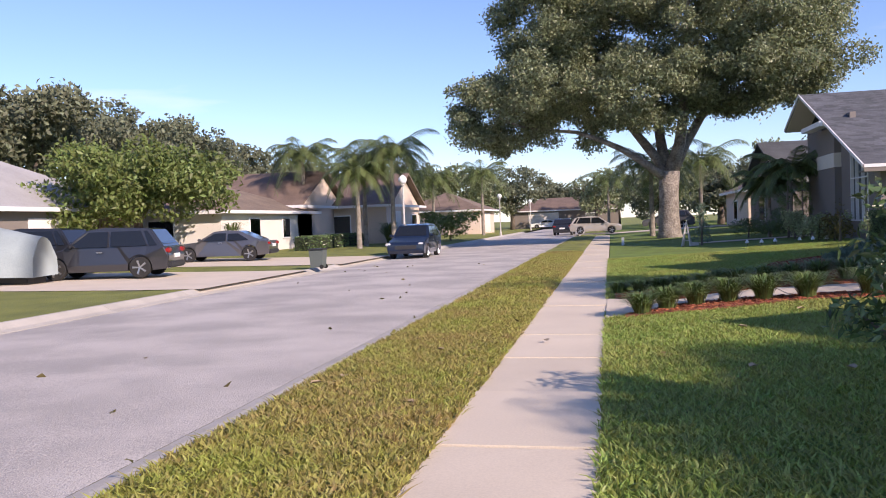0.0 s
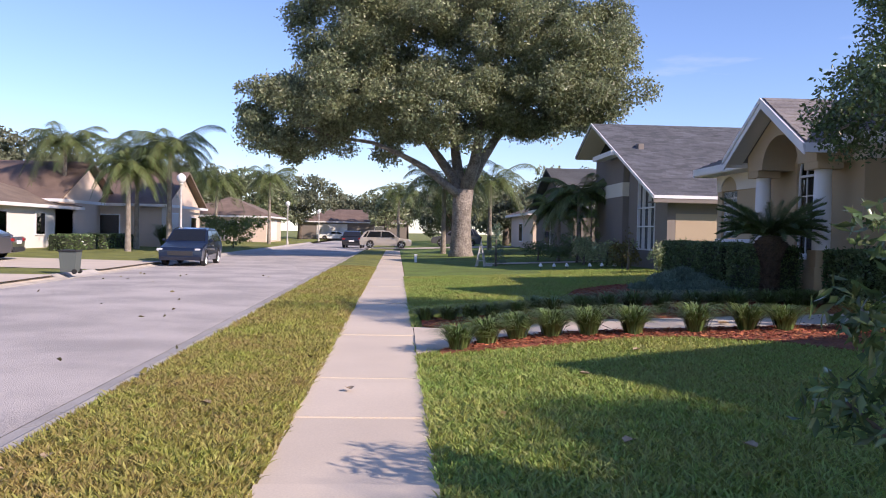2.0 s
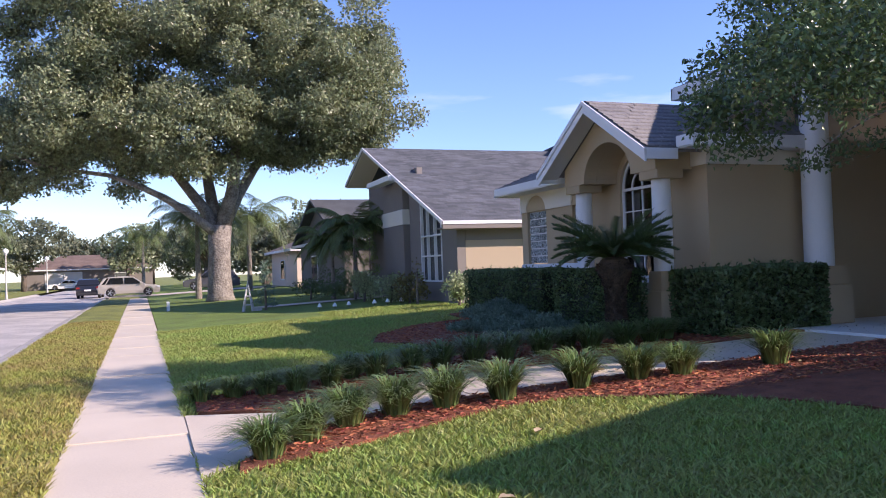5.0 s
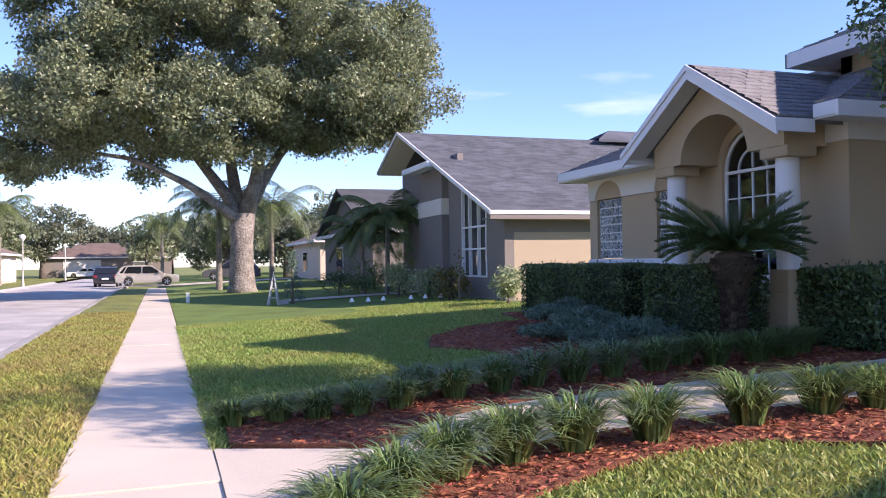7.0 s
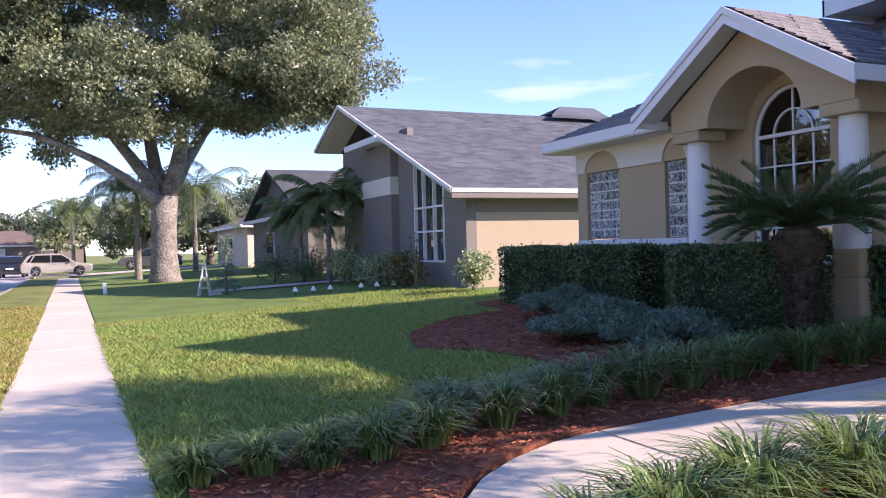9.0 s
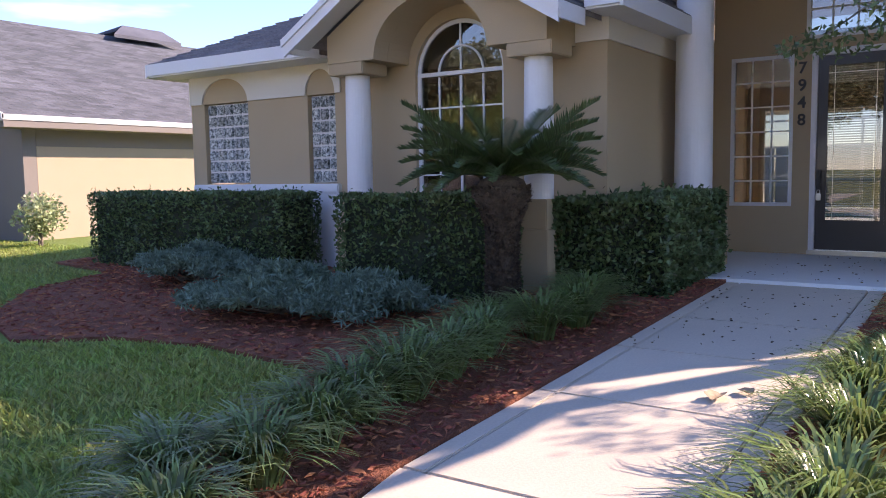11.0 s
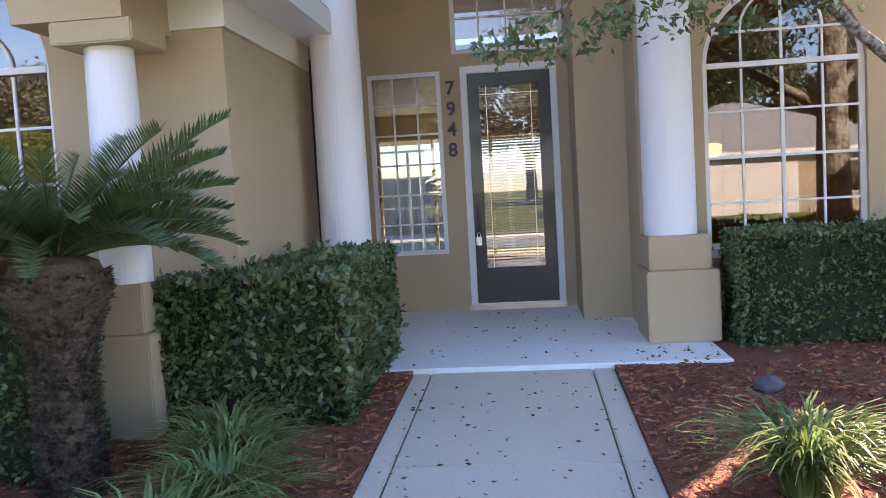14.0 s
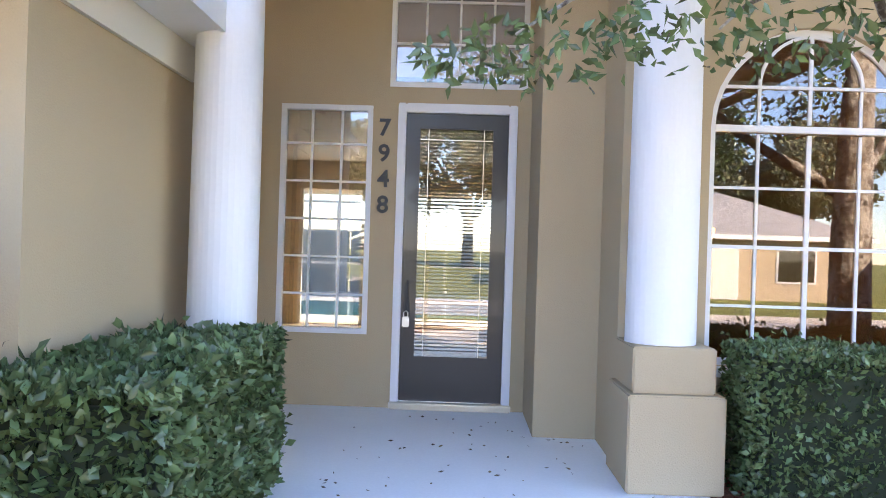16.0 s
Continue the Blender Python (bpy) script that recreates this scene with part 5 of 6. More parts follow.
limbs = [((0, 0, 3.2), (-4.8, -1.0, 6.0), 0.26, 0.1), ((-0.1, 0, 3.5), (-2.6, 1.0, 9.0), 0.32, 0.1), ((0.0, 0.2, 3.6), (-0.8, 2.5, 11.0), 0.34, 0.1), ((0.1, -0.1, 3.6), (1.0, -2.0, 11.5), 0.36, 0.1), ((0.2, 0, 3.6), (4.2, 0.5, 9.5), 0.32, 0.1), ((0.2, 0.2, 3.6), (2.6, 2.0, 10.5), 0.28, 0.1), ((-4.8, -1.0, 6.0), (-9.0, -1.5, 7.0), 0.1, 0.03), ((4.2, 0.5, 9.5), (8.0, 0.5, 10.0), 0.1, 0.03), ((-2.6, 1, 9), (-5, 1, 12), 0.1, 0.03), ((1, -2, 11.5), (2, -3, 14.5), 0.1, 0.03)]
for a, b, r0, r1 in limbs:
    limb(bm, a, b, r0, r1, rng, 0.07)
part("trunk", bm, M["oak_bark"], oak, "thick grey forked trunk and limbs", True)
mains = [(-9.0, 0, 7.3, 3.4, 4, 2.3), (-5.0, 0, 8.6, 4.4, 5.5, 3.6), (-1.5, 0, 11.8, 6.0, 6, 4.4), (3.5, 0, 11.8, 6.0, 6.5, 4.4), (6.0, 0, 10.4, 3.7, 5.5, 3.6), (-5.6, 0, 12.2, 3.4, 5, 3.2), (0.5, 0, 14.2, 5.0, 5, 3.0), (-1.0, -2, 7.8, 4.2, 4.5, 2.0), (3.8, -1.5, 8.4, 4.0, 4.5, 1.8)]
oak_lobes = sub_lobes(mains, 84, 0.74, 4)
crown("crown", oak_lobes, 88, 0.19, 0.105, M["oak_leaf"], oak, 5, "dense crown of small dark green leaves", 0.35, 0.2, 0.19)


def yard_tree(x, y, z, trunk_pts, radii, mains, per, size, leaf, density, seed, label, mat="oak_leaf", bark="bark_grey", extra=(), lobes=()):
    ob = thing("tree", x, y, z, label, "tree")
    rng = np.random.default_rng(seed)
    bm = tube(bmesh.new(), trunk_pts, radii, 12)
    top = Vector(trunk_pts[-1])
    for m in mains:
        limb(bm, top, (m[0], m[1], m[2]), radii[-1] * 0.8, 0.02, rng, 0.12)
    for a, b, r in extra:
        limb(bm, a, b, r, r * 0.3, rng, 0.1)
    part("trunk", bm, M[bark], ob, "forked trunk and limbs", True)
    crown("crown", list(lobes) + sub_lobes(mains, per, size, seed), density, leaf[0], leaf[1], M[mat], ob, seed + 1, "uneven crown of small leaves", 0.4)
    return ob


# the tree before the arched window, whose boughs hang over the porch
yard_tree(8.45, 11.5, 0.28, [(0, 0.03, 0), (0.02, 0.05, 0.8), (0.05, 0.07, 1.6), (0.05, 0.06, 2.4), (0.0, 0.0, 3.3)], [0.21, 0.165, 0.15, 0.13, 0.10],
          [(-0.4, 0.8, 5.0, 1.0, 1.2, 0.7), (-1.4, 0.3, 5.6, 1.1, 1.2, 0.7), (-2.0, 2.8, 3.5, 0.7, 0.8, 0.4), (-1.6, 2.2, 4.3, 1.0, 1.0, 0.6), (-1.3, 1.6, 5.0, 1.4, 1.4, 0.9), (-2.6, 1.1, 3.3, 0.8, 0.9, 0.5), (-2.2, -0.1, 4.0, 0.9, 1.1, 0.7), (-3.2, 2.0, 2.6, 0.5, 0.6, 0.28), (-3.1, 0.5, 2.95, 0.6, 0.7, 0.35), (-2.0, 1.9, 3.3, 1.0, 1.0, 0.6), (-1.3, 1.2, 3.9, 1.0, 1.0, 0.6), (-2.0, 1.8, 4.2, 1.0, 1.0, 0.6)], 10, 0.40, (0.078, 0.038), 190, 71,
          "slender lichen-grey tree with low boughs before the arched window", "hedge_leaf", "lichen_bark",
          extra=[((0.05, 0.1, 2.0), (-0.5, 1.2, 3.0), 0.06), ((-0.5, 1.2, 3.0), (-1.1, 2.9, 2.4), 0.022), ((-0.5, 1.2, 3.0), (-0.9, 2.0, 2.5), 0.02), ((0.05, 0.1, 2.0), (-0.2, -1.2, 3.3), 0.05)],
          lobes=[(-1.1, 2.8, 2.34, 0.34, 0.42, 0.16), (-1.1, 2.2, 2.46, 0.35, 0.4, 0.16), (-1.0, 1.7, 2.42, 0.3, 0.35, 0.16), (-0.9, 1.0, 2.6, 0.4, 0.45, 0.22), (-0.7, 0.5, 2.75, 0.4, 0.4, 0.22), (-0.6, -0.1, 2.85, 0.4, 0.4, 0.22), (-1.1, 3.1, 2.3, 0.22, 0.3, 0.1)])
# an unseen tree added south of the garage, to lay shade over the lawn
yard_tree(13.0, -2.6, 0.3, [(0, 0, 0), (0.05, 0.2, 1.8), (0, 0.4, 4.2)], [0.26, 0.2, 0.16],
          [(-0.8, 1.2, 6.9, 1.9, 1.9, 1.4), (0.6, 0.4, 7.3, 1.9, 1.9, 1.4), (-0.6, -1.0, 6.6, 1.8, 1.8, 1.3), (0.4, 2.6, 6.8, 1.6, 1.6, 1.2)], 20, 0.75, (0.14, 0.07), 80, 73, "unseen leafy tree added beside the garage wing for lawn shade")
# loose shrub that leans over the lawn near the sidewalk
shrub = thing("shrub", 2.2, 6.05, 0.09, "dark loose shrub with drooping leafy boughs", "shrub")
bm = bmesh.new()
rng = np.random.default_rng(75)
tips = [(-0.76, -0.1, 1.0), (-0.6, 0.3, 1.4), (-0.35, -0.45, 1.3), (-0.2, 0.4, 1.65), (0.3, 0.1, 1.75), (0.45, -0.5, 1.45), (0.65, 0.4, 1.3), (-0.85, 0.2, 0.7), (-0.7, 0.35, 1.05)]
for t in tips:
    limb(bm, (0, 0, 0), t, 0.03, 0.008, rng, 0.1)
part("stems", bm, M["bark"], shrub)
crown("foliage", [(t[0] * s, t[1] * s, t[2] * s ** 0.6, 0.2, 0.2, 0.13) for t in tips for s in (0.65, 0.85, 1.0)], 330, 0.095, 0.032, M["hedge_leaf"], shrub, 76, shell=0.3, droop=0.5)

# ---- neighbour's house ----
nb = thing("house", 8.0, 34.0, 0.25, "stucco house, front darkened to taupe for shade, tall grey shingle gable roof", "house")
nb_inv = Matrix.Translation((-8.0, -34.0, -0.25))


def np_(name, bm, mat, label="", parent=None):
    bmesh.ops.remove_doubles(bm, verts=bm.verts[:], dist=0.0004)
    bm.transform(nb_inv)
    return part(name, bm, mat, parent or nb, label)


NZ = 0.2
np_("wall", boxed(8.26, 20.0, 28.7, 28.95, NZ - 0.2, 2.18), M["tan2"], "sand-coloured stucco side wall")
# The eave's shade on the side wall, put in as a darker taupe strip.
np_("band", boxed(8.26, 20.0, 28.69, 28.95, 2.182, 2.75), M["taupe"], "taupe strip on the side wall, eave shade painted in")
# Front wall and pillars: their shade is put into a darker taupe.
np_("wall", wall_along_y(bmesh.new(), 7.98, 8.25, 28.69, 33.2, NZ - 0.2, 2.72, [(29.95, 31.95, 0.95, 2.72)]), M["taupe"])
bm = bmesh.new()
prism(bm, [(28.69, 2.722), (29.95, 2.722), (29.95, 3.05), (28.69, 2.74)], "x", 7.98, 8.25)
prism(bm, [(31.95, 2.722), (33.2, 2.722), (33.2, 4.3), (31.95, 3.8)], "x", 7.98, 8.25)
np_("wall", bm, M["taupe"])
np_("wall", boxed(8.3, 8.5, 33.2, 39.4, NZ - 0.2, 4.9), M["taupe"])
np_("pillar", boxed(7.75, 8.3, 33.2, 35.7, NZ - 0.2, 4.4), M["taupe"], "tall pillar with white band, shade put into its taupe")
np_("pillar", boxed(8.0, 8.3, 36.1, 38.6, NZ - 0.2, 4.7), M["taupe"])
np_("band", boxed(7.72, 8.28, 33.17, 35.73, 2.92, 3.44), M["band"])
np_("band", boxed(7.97, 8.28, 36.07, 38.63, 2.98, 3.48), M["band"])
bm = bmesh.new()
for y in (29.95, 30.6, 31.3, 31.9):
    top = 2.95 + (y - 29.95) * 0.39
    box(bm, 7.95, 8.05, y, y + 0.05, 0.95, top)
for z in (0.95, 1.75, 2.4):
    box(bm, 7.955, 8.045, 29.95, 31.95, z, z + 0.05)
win = np_("window_frame", bm, M["trim"], "tall white window frame under the slanting roof")
bm = bmesh.new()
prism(bm, [(29.97, 0.97), (31.93, 0.97), (31.93, 3.72), (29.97, 2.97)], "x", 8.06, 8.07)
np_("pane", bm, M["dark_glass"], parent=win)
np_("inner_wall", boxed(9.0, 9.1, 28.95, 39.0, 0, 2.7), M["taupe"])
RY, RT = 36.9, 6.1
slope = 0.386
ns = [[(7.35, 28.15, RT - (RY - 28.15) * slope), (21.0, 28.15, RT - (RY - 28.15) * slope), (21.0, RY, RT), (7.35, RY, RT)], [(7.35, 39.85, RT - 2.95 * slope), (21.0, 39.85, RT - 2.95 * slope), (21.0, RY, RT), (7.35, RY, RT)]]
bm = bmesh.new()
for q in ns:
    slab_quad(bm, q, 0.1)
nroof = np_("roof", bm, M["shingle"], "grey asphalt shingle roof")
roof_tiles([tuple(q) for q in ns], M["shingle"], nroof, nb_inv, 0.17, 0.33, 0.014, "courses of grey shingles")
bm = bmesh.new()
for (ya, za), (yb, zb) in zip([(28.1, ns[0][0][2]), (RY, RT), (39.9, ns[1][0][2])], [(RY, RT), (39.9, ns[1][0][2])]):
    prism(bm, [(ya, za - 0.08), (yb, zb - 0.08), (yb, zb + 0.02), (ya, za + 0.02)], "x", 7.31, 7.35)
np_("fascia", bm, M["trim"], "white rake board")
np_("fascia", boxed(7.32, 21.0, 28.1, 28.15, ns[0][0][2] - 0.09, ns[0][0][2] + 0.01), M["trim"])
np_("soffit", boxed(7.35, 21.0, 28.15, 28.69, ns[0][0][2] - 0.22, ns[0][0][2] - 0.18), M["taupe"])
# Shade below the drip edge is put into this fascia's taupe colour.
np_("fascia", boxed(7.35, 21.0, 28.12, 28.149, ns[0][0][2] - 0.22, ns[0][0][2] - 0.092), M["taupe"], "dark fascia under the white drip edge, shade painted in taupe")
np_("fascia", boxed(7.2, 7.6, 33.0, 35.9, 4.42, 4.6), M["trim"])
bm = bmesh.new()
for ya, yb in ((28.2, RY), (39.8, RY)):
    za, zb = RT - abs(RY - ya) * slope - 0.115, RT - 0.115
    slab_quad(bm, [(7.36, ya, za), (8.3, ya, za), (8.3, yb, zb), (7.36, yb, zb)], 0.02)
np_("soffit", bm, M["band"], "pale soffit under the gable overhang")
np_("wall", boxed(20.0, 20.25, 28.7, 39.4, 0, 5.0), M["tan2"])
bm = slab_quad(slab_quad(bmesh.new(), [(15.0, 35.9, 6.0), (17.5, 35.9, 6.0), (17.5, 36.9, 6.5), (16.0, 36.9, 6.5)], 0.1), [(15.0, 37.9, 6.0), (17.5, 37.9, 6.0), (17.5, 36.9, 6.5), (16.0, 36.9, 6.5)], 0.1)
np_("dormer_roof", bm, M["shingle"])


def simple_house(x, y, w, d, wall, ridge, walls, roof, label, gable="x", windows=(), name="house", eave=0.5):
    """A far house: walls, hip or gable roof, fascia, windows and garage doors on the side that faces the road.
    windows: (side 'e' or 's' or 'w', along, z0, width, height, kind)."""
    ob = thing(name, x, y, 0.0, label, "house")
    part("wall", boxed(-w / 2, w / 2, -d / 2, d / 2, -0.3, wall), walls, ob)
    W, D, e = w / 2 + eave, d / 2 + eave, wall + 0.1
    bm = bmesh.new()
    if gable == "hip":
        k = min(W, D)
        if d > w:
            a, b = (0, -D + k, ridge), (0, D - k, ridge)
            qs = [[(-W, -D, e), (-W, D, e), b, a], [(W, -D, e), (W, D, e), b, a], [(-W, -D, e), (W, -D, e), a], [(-W, D, e), (W, D, e), b]]
        else:
            a, b = (-W + k, 0, ridge), (W - k, 0, ridge)
            qs = [[(-W, -D, e), (W, -D, e), b, a], [(-W, D, e), (W, D, e), b, a], [(-W, -D, e), (-W, D, e), a], [(W, -D, e), (W, D, e), b]]
    elif gable == "x":
        qs = [[(-W, -D, e), (W, -D, e), (W, 0, ridge), (-W, 0, ridge)], [(-W, D, e), (W, D, e), (W, 0, ridge), (-W, 0, ridge)]]
        for s in (-1, 1):
            part("gable", prism(bmesh.new(), [(-d / 2, wall), (d / 2, wall), (0, ridge - 0.15)], "x", s * (w / 2 - 0.02), s * (w / 2 - 0.22)), walls, ob)
    else:
        qs = [[(-W, -D, e), (-W, D, e), (0, D, ridge), (0, -D, ridge)], [(W, -D, e), (W, D, e), (0, D, ridge), (0, -D, ridge)]]
        for s in (-1, 1):
            part("gable", prism(bmesh.new(), [(-w / 2, wall), (w / 2, wall), (0, ridge - 0.15)], "y", s * (d / 2 - 0.02), s * (d / 2 - 0.22)), walls, ob)
    for q in qs:
        slab_quad(bm, q, 0.14)
    part("roof", bm, roof, ob, smooth=False)
    bm = bmesh.new()
    box(bm, -W - 0.03, -W, -D, D, wall - 0.08, wall + 0.1), box(bm, W, W + 0.03, -D, D, wall - 0.08, wall + 0.1)
    box(bm, -W, W, -D - 0.03, -D, wall - 0.08, wall + 0.1), box(bm, -W, W, D, D + 0.03, wall - 0.08, wall + 0.1)
    part("fascia", bm, M["trim"], ob)
    for side, along, z0, ww, hh, kind in windows:
        if side in "ew":
            s = 1 if side == "e" else -1
            f = boxed(min(s * w / 2, s * (w / 2 + 0.06)), max(s * w / 2, s * (w / 2 + 0.06)), along - ww / 2, along + ww / 2, z0, z0 + hh, 0.015)
            g = boxed(min(s * (w / 2 + 0.062), s * (w / 2 + 0.07)), max(s * (w / 2 + 0.062), s * (w / 2 + 0.07)), along - ww / 2 + 0.08, along + ww / 2 - 0.08, z0 + 0.08, z0 + hh - 0.08)
        else:
            f = boxed(along - ww / 2, along + ww / 2, -d / 2 - 0.06, -d / 2, z0, z0 + hh, 0.015)
            g = boxed(along - ww / 2 + 0.08, along + ww / 2 - 0.08, -d / 2 - 0.07, -d / 2 - 0.062, z0 + 0.08, z0 + hh - 0.08)
        p = part("garage_door" if kind == "garage" else "window", f, M["trim"], ob)
        part("panel" if kind == "garage" else "pane", g, M["wall_white"] if kind == "garage" else M["dark_glass"], p)
    return ob


PALE_ROOF = material("pale_grey_roof", (0.42, 0.41, 0.40), 0.9, second=(0.33, 0.32, 0.31), scale=1, fine=14, amount=0.8, bump=0.5, depth=0.03)
# Tree shade on the first house's white walls is put into darker taupe.
simple_house(-28.5, 31.5, 10, 12, 2.55, 5.4, M["taupe"], PALE_ROOF, "white stucco house across the street, tree shade put into grey walls, pale grey roof", "hip", [("e", 0.5, 0.1, 4.4, 2.1, "garage"), ("s", 0, 1.0, 1.6, 1.2, "window"), ("e", -4.6, 0.9, 1.2, 1.3, "window")])
simple_house(-26.0, 47.0, 11, 13, 2.4, 4.7, M["wall_white"], M["shingle_brown"], "white stucco house with brown hip roof across the street", "hip", [("e", 2.0, 0.8, 1.2, 1.3, "window"), ("e", -2.5, 0.8, 1.4, 1.3, "window"), ("s", 2.0, 0.8, 1.6, 1.3, "window")])
simple_house(-21.5, 63.0, 10, 10, 2.8, 5.4, M["wall_peach"], M["shingle_brown"], "peach stucco house with brown gabled roof across the street", "x", [("e", -2.5, 0.3, 2.6, 2.1, "garage"), ("e", 3.0, 0.8, 1.6, 1.4, "window"), ("s", 1.5, 0.8, 1.6, 1.4, "window")])
simple_house(-26.0, 55.5, 11, 9, 2.8, 5.4, M["wall_peach"], M["shingle_brown"], "peach stucco wing with broad brown gable across the street", "x", [("s", 1.0, 1.0, 1.4, 1.3, "window")])
simple_house(-19.0, 92.0, 9, 10, 2.6, 4.8, M["wall_peach"], M["shingle_brown"], "peach house half hidden by palms down the street", "hip", [("e", 0, 0.2, 3.5, 2.1, "garage"), ("s", 1, 0.8, 1.4, 1.3, "window")])
simple_house(-8.0, 128.0, 16, 9, 2.6, 4.6, M["taupe"], M["shingle_brown"], "low brown house at the end of the street", "hip", [("s", -3, 0.2, 4.5, 2.1, "garage"), ("s", 4, 0.8, 1.6, 1.3, "window")])
simple_house(14.0, 51.5, 11, 12, 2.9, 5.4, M["taupe"], M["shingle"], "grey gabled house behind the oak", "x", [("w", 1.5, 0.8, 1.8, 1.5, "window"), ("s", -3.0, 0.8, 1.6, 1.4, "window")])
simple_house(15.0, 68.0, 12, 12, 2.9, 5.6, M["wall_peach"], M["shingle_brown"], "peach house with pale brown roof behind the oak", "hip", [("w", 0.0, 0.8, 1.8, 1.5, "window"), ("s", -3.0, 0.8, 1.6, 1.4, "window")])
# houses behind the camera, on the far side of the street, that the windows mirror
simple_house(-23.5, 4.6, 11, 12, 2.6, 5.2, M["tan2"], PALE_ROOF, "tan house with pale grey roof opposite the porch", "hip", [("e", 1.0, 0.1, 4.4, 2.1, "garage"), ("e", -3.5, 0.8, 1.6, 1.4, "window")])

# driveways
for y0, y1, x0 in ((19.0, 26.2, -24.4), (29.5, 36.5, -22.0), (7.4, 11.4, -17.6)):
    sheet("driveway", frange(x0, CURB_L - 0.12, 8), frange(y0, y1, 4), lambda x, y: 0.026 + 0.012 * max(0.0, -12 - x), M["concrete"], "pale concrete driveway", category="driveway")
sheet("driveway", frange(CURB_R + 0.3, 9.0, 8), frange(66.5, 71.5, 3), lambda x, y: 0.05 + rise(x), M["concrete"], "pale concrete driveway crossing the sidewalk", category="driveway")
sheet("path", frange(3.2, 7.9, 6), frange(35.6, 36.9, 2), lambda x, y: 0.06 + rise(x), M["concrete"], "pale path to the neighbour's door", False, category="path")

# ---- vehicles ----


def car(x, y, z, heading, scale, paint, kind, label):
    """heading: degrees from +x to the nose. kind: suv, sedan or wagon."""
    ob = thing("car", x, y, z, label, "car", rz=heading)
    ob.scale = (scale, scale, scale)
    L, W, H = {"suv": (4.65, 1.84, 1.68), "sedan": (4.8, 1.82, 1.45), "wagon": (4.7, 1.84, 1.6)}[kind]
    belt = {"suv": 1.02, "sedan": 0.93, "wagon": 0.95}[kind]
    f, r = L / 2, -L / 2
    cab = {"suv": [(1.15, belt), (0.35, H - 0.06), (-0.2, H), (-1.5, H - 0.04), (-1.75, H - 0.1), (-2.15, belt)],
           "sedan": [(1.05, belt), (0.25, H - 0.05), (-0.3, H), (-0.9, H - 0.04), (-1.85, belt + 0.08), (-1.95, belt)],
           "wagon": [(1.2, belt), (0.35, H - 0.06), (-0.3, H), (-1.5, H - 0.05), (-1.85, H - 0.15), (-2.2, belt)]}[kind]

    def half(z):
        return W / 2 * (1 - 0.20 * max(0.0, (z - belt) / (H - belt)) - 0.06 * max(0.0, (0.55 - z) / 0.55))
    rw = 0.35 if kind == "suv" else 0.33
    wx = (f - 0.92, r + 0.98)
    low = [(r + 0.05, 0.42), (r + 0.12, 0.28)]
    for cx in (wx[1], wx[0]):
        low += [(cx - rw - 0.06, 0.24)] + [(cx - (rw + 0.06) * math.cos(a), 0.30 + (rw + 0.08) * math.sin(a)) for a in [math.pi * k / 8 for k in range(1, 8)]] + [(cx + rw + 0.06, 0.24)]
    low += [(f - 0.1, 0.26), (f - 0.02, 0.42), (f - 0.03, 0.68), (f - 0.18, 0.82), (1.25, belt - 0.02)]
    prof = low + cab + [(r + 0.12, belt - 0.02) if kind != "sedan" else (r + 0.08, belt - 0.02), (r + 0.02, 0.7)]
    bm = bmesh.new()
    sides = []
    for s in (-1, 1):
        sides.append([bm.verts.new((px, s * half(pz), pz)) for px, pz in prof])
    n = len(prof)
    for k in range(n):
        j = (k + 1) % n
        bm.faces.new((sides[0][k], sides[0][j], sides[1][j], sides[1][k]))
    for s, vs in zip((-1, 1), sides):
        fc = bm.faces.new(vs if s < 0 else vs[::-1])
    bmesh.ops.recalc_face_normals(bm, faces=bm.faces[:])
    edges = [e for e in bm.edges if abs(e.verts[0].co.y + e.verts[1].co.y) > 0.5 and min(e.verts[0].co.z, e.verts[1].co.z) > 0.4]
    bmesh.ops.bevel(bm, geom=edges, offset=0.045, segments=3, affect="EDGES")
    bmesh.ops.triangulate(bm, faces=[fc for fc in bm.faces if len(fc.verts) > 4])
    part("body", bm, paint, ob, "", False)
    # side glass, two panes a side
    a0, a1 = cab[0], cab[1]
    top = H - 0.13
    for s in (-1, 1):
        for x0b, x0t, x1b, x1t in ((a0[0] - 0.22, a1[0] - 0.05, -0.32, -0.32), (-0.42, -0.42, cab[-1][0] + 0.55, cab[-3][0] + (0.12 if kind != "sedan" else 0.0)), *(((cab[-1][0] + 0.47, cab[-3][0] + 0.02, cab[-1][0] + 0.22, cab[-3][0] - 0.1),) if kind != "sedan" else ())):
            zb = belt + 0.04
            bm = bmesh.new()
            zt = top if kind != "sedan" or x0b > 0 else top - 0.03
            vs = [bm.verts.new((px, s * (half(pz) + o), pz)) for o in (0.004, -0.03) for px, pz in ((x0b, zb), (x0t, zt), (x1t, zt), (x1b, zb))]
            for q in ((0, 1, 2, 3), (7, 6, 5, 4), (0, 4, 5, 1), (1, 5, 6, 2), (2, 6, 7, 3), (3, 7, 4, 0)):
                bm.faces.new([vs[k] for k in q])
            bmesh.ops.recalc_face_normals(bm, faces=bm.faces[:])
            part("side_window", bm, M["car_glass"], ob)
    for nm, (pb, pt), sg in (("windscreen", (cab[0], cab[1]), 1), ("rear_window", (cab[-1], cab[-3] if kind != "sedan" else cab[-3]), -1)):
        b = Vector((pb[0], 0, pb[1])).lerp(Vector((pt[0], 0, pt[1])), 0.12)
        t = Vector((pb[0], 0, pb[1])).lerp(Vector((pt[0], 0, pt[1])), 0.9)
        nr = Vector((b.z - t.z, 0, t.x - b.x)).normalized()
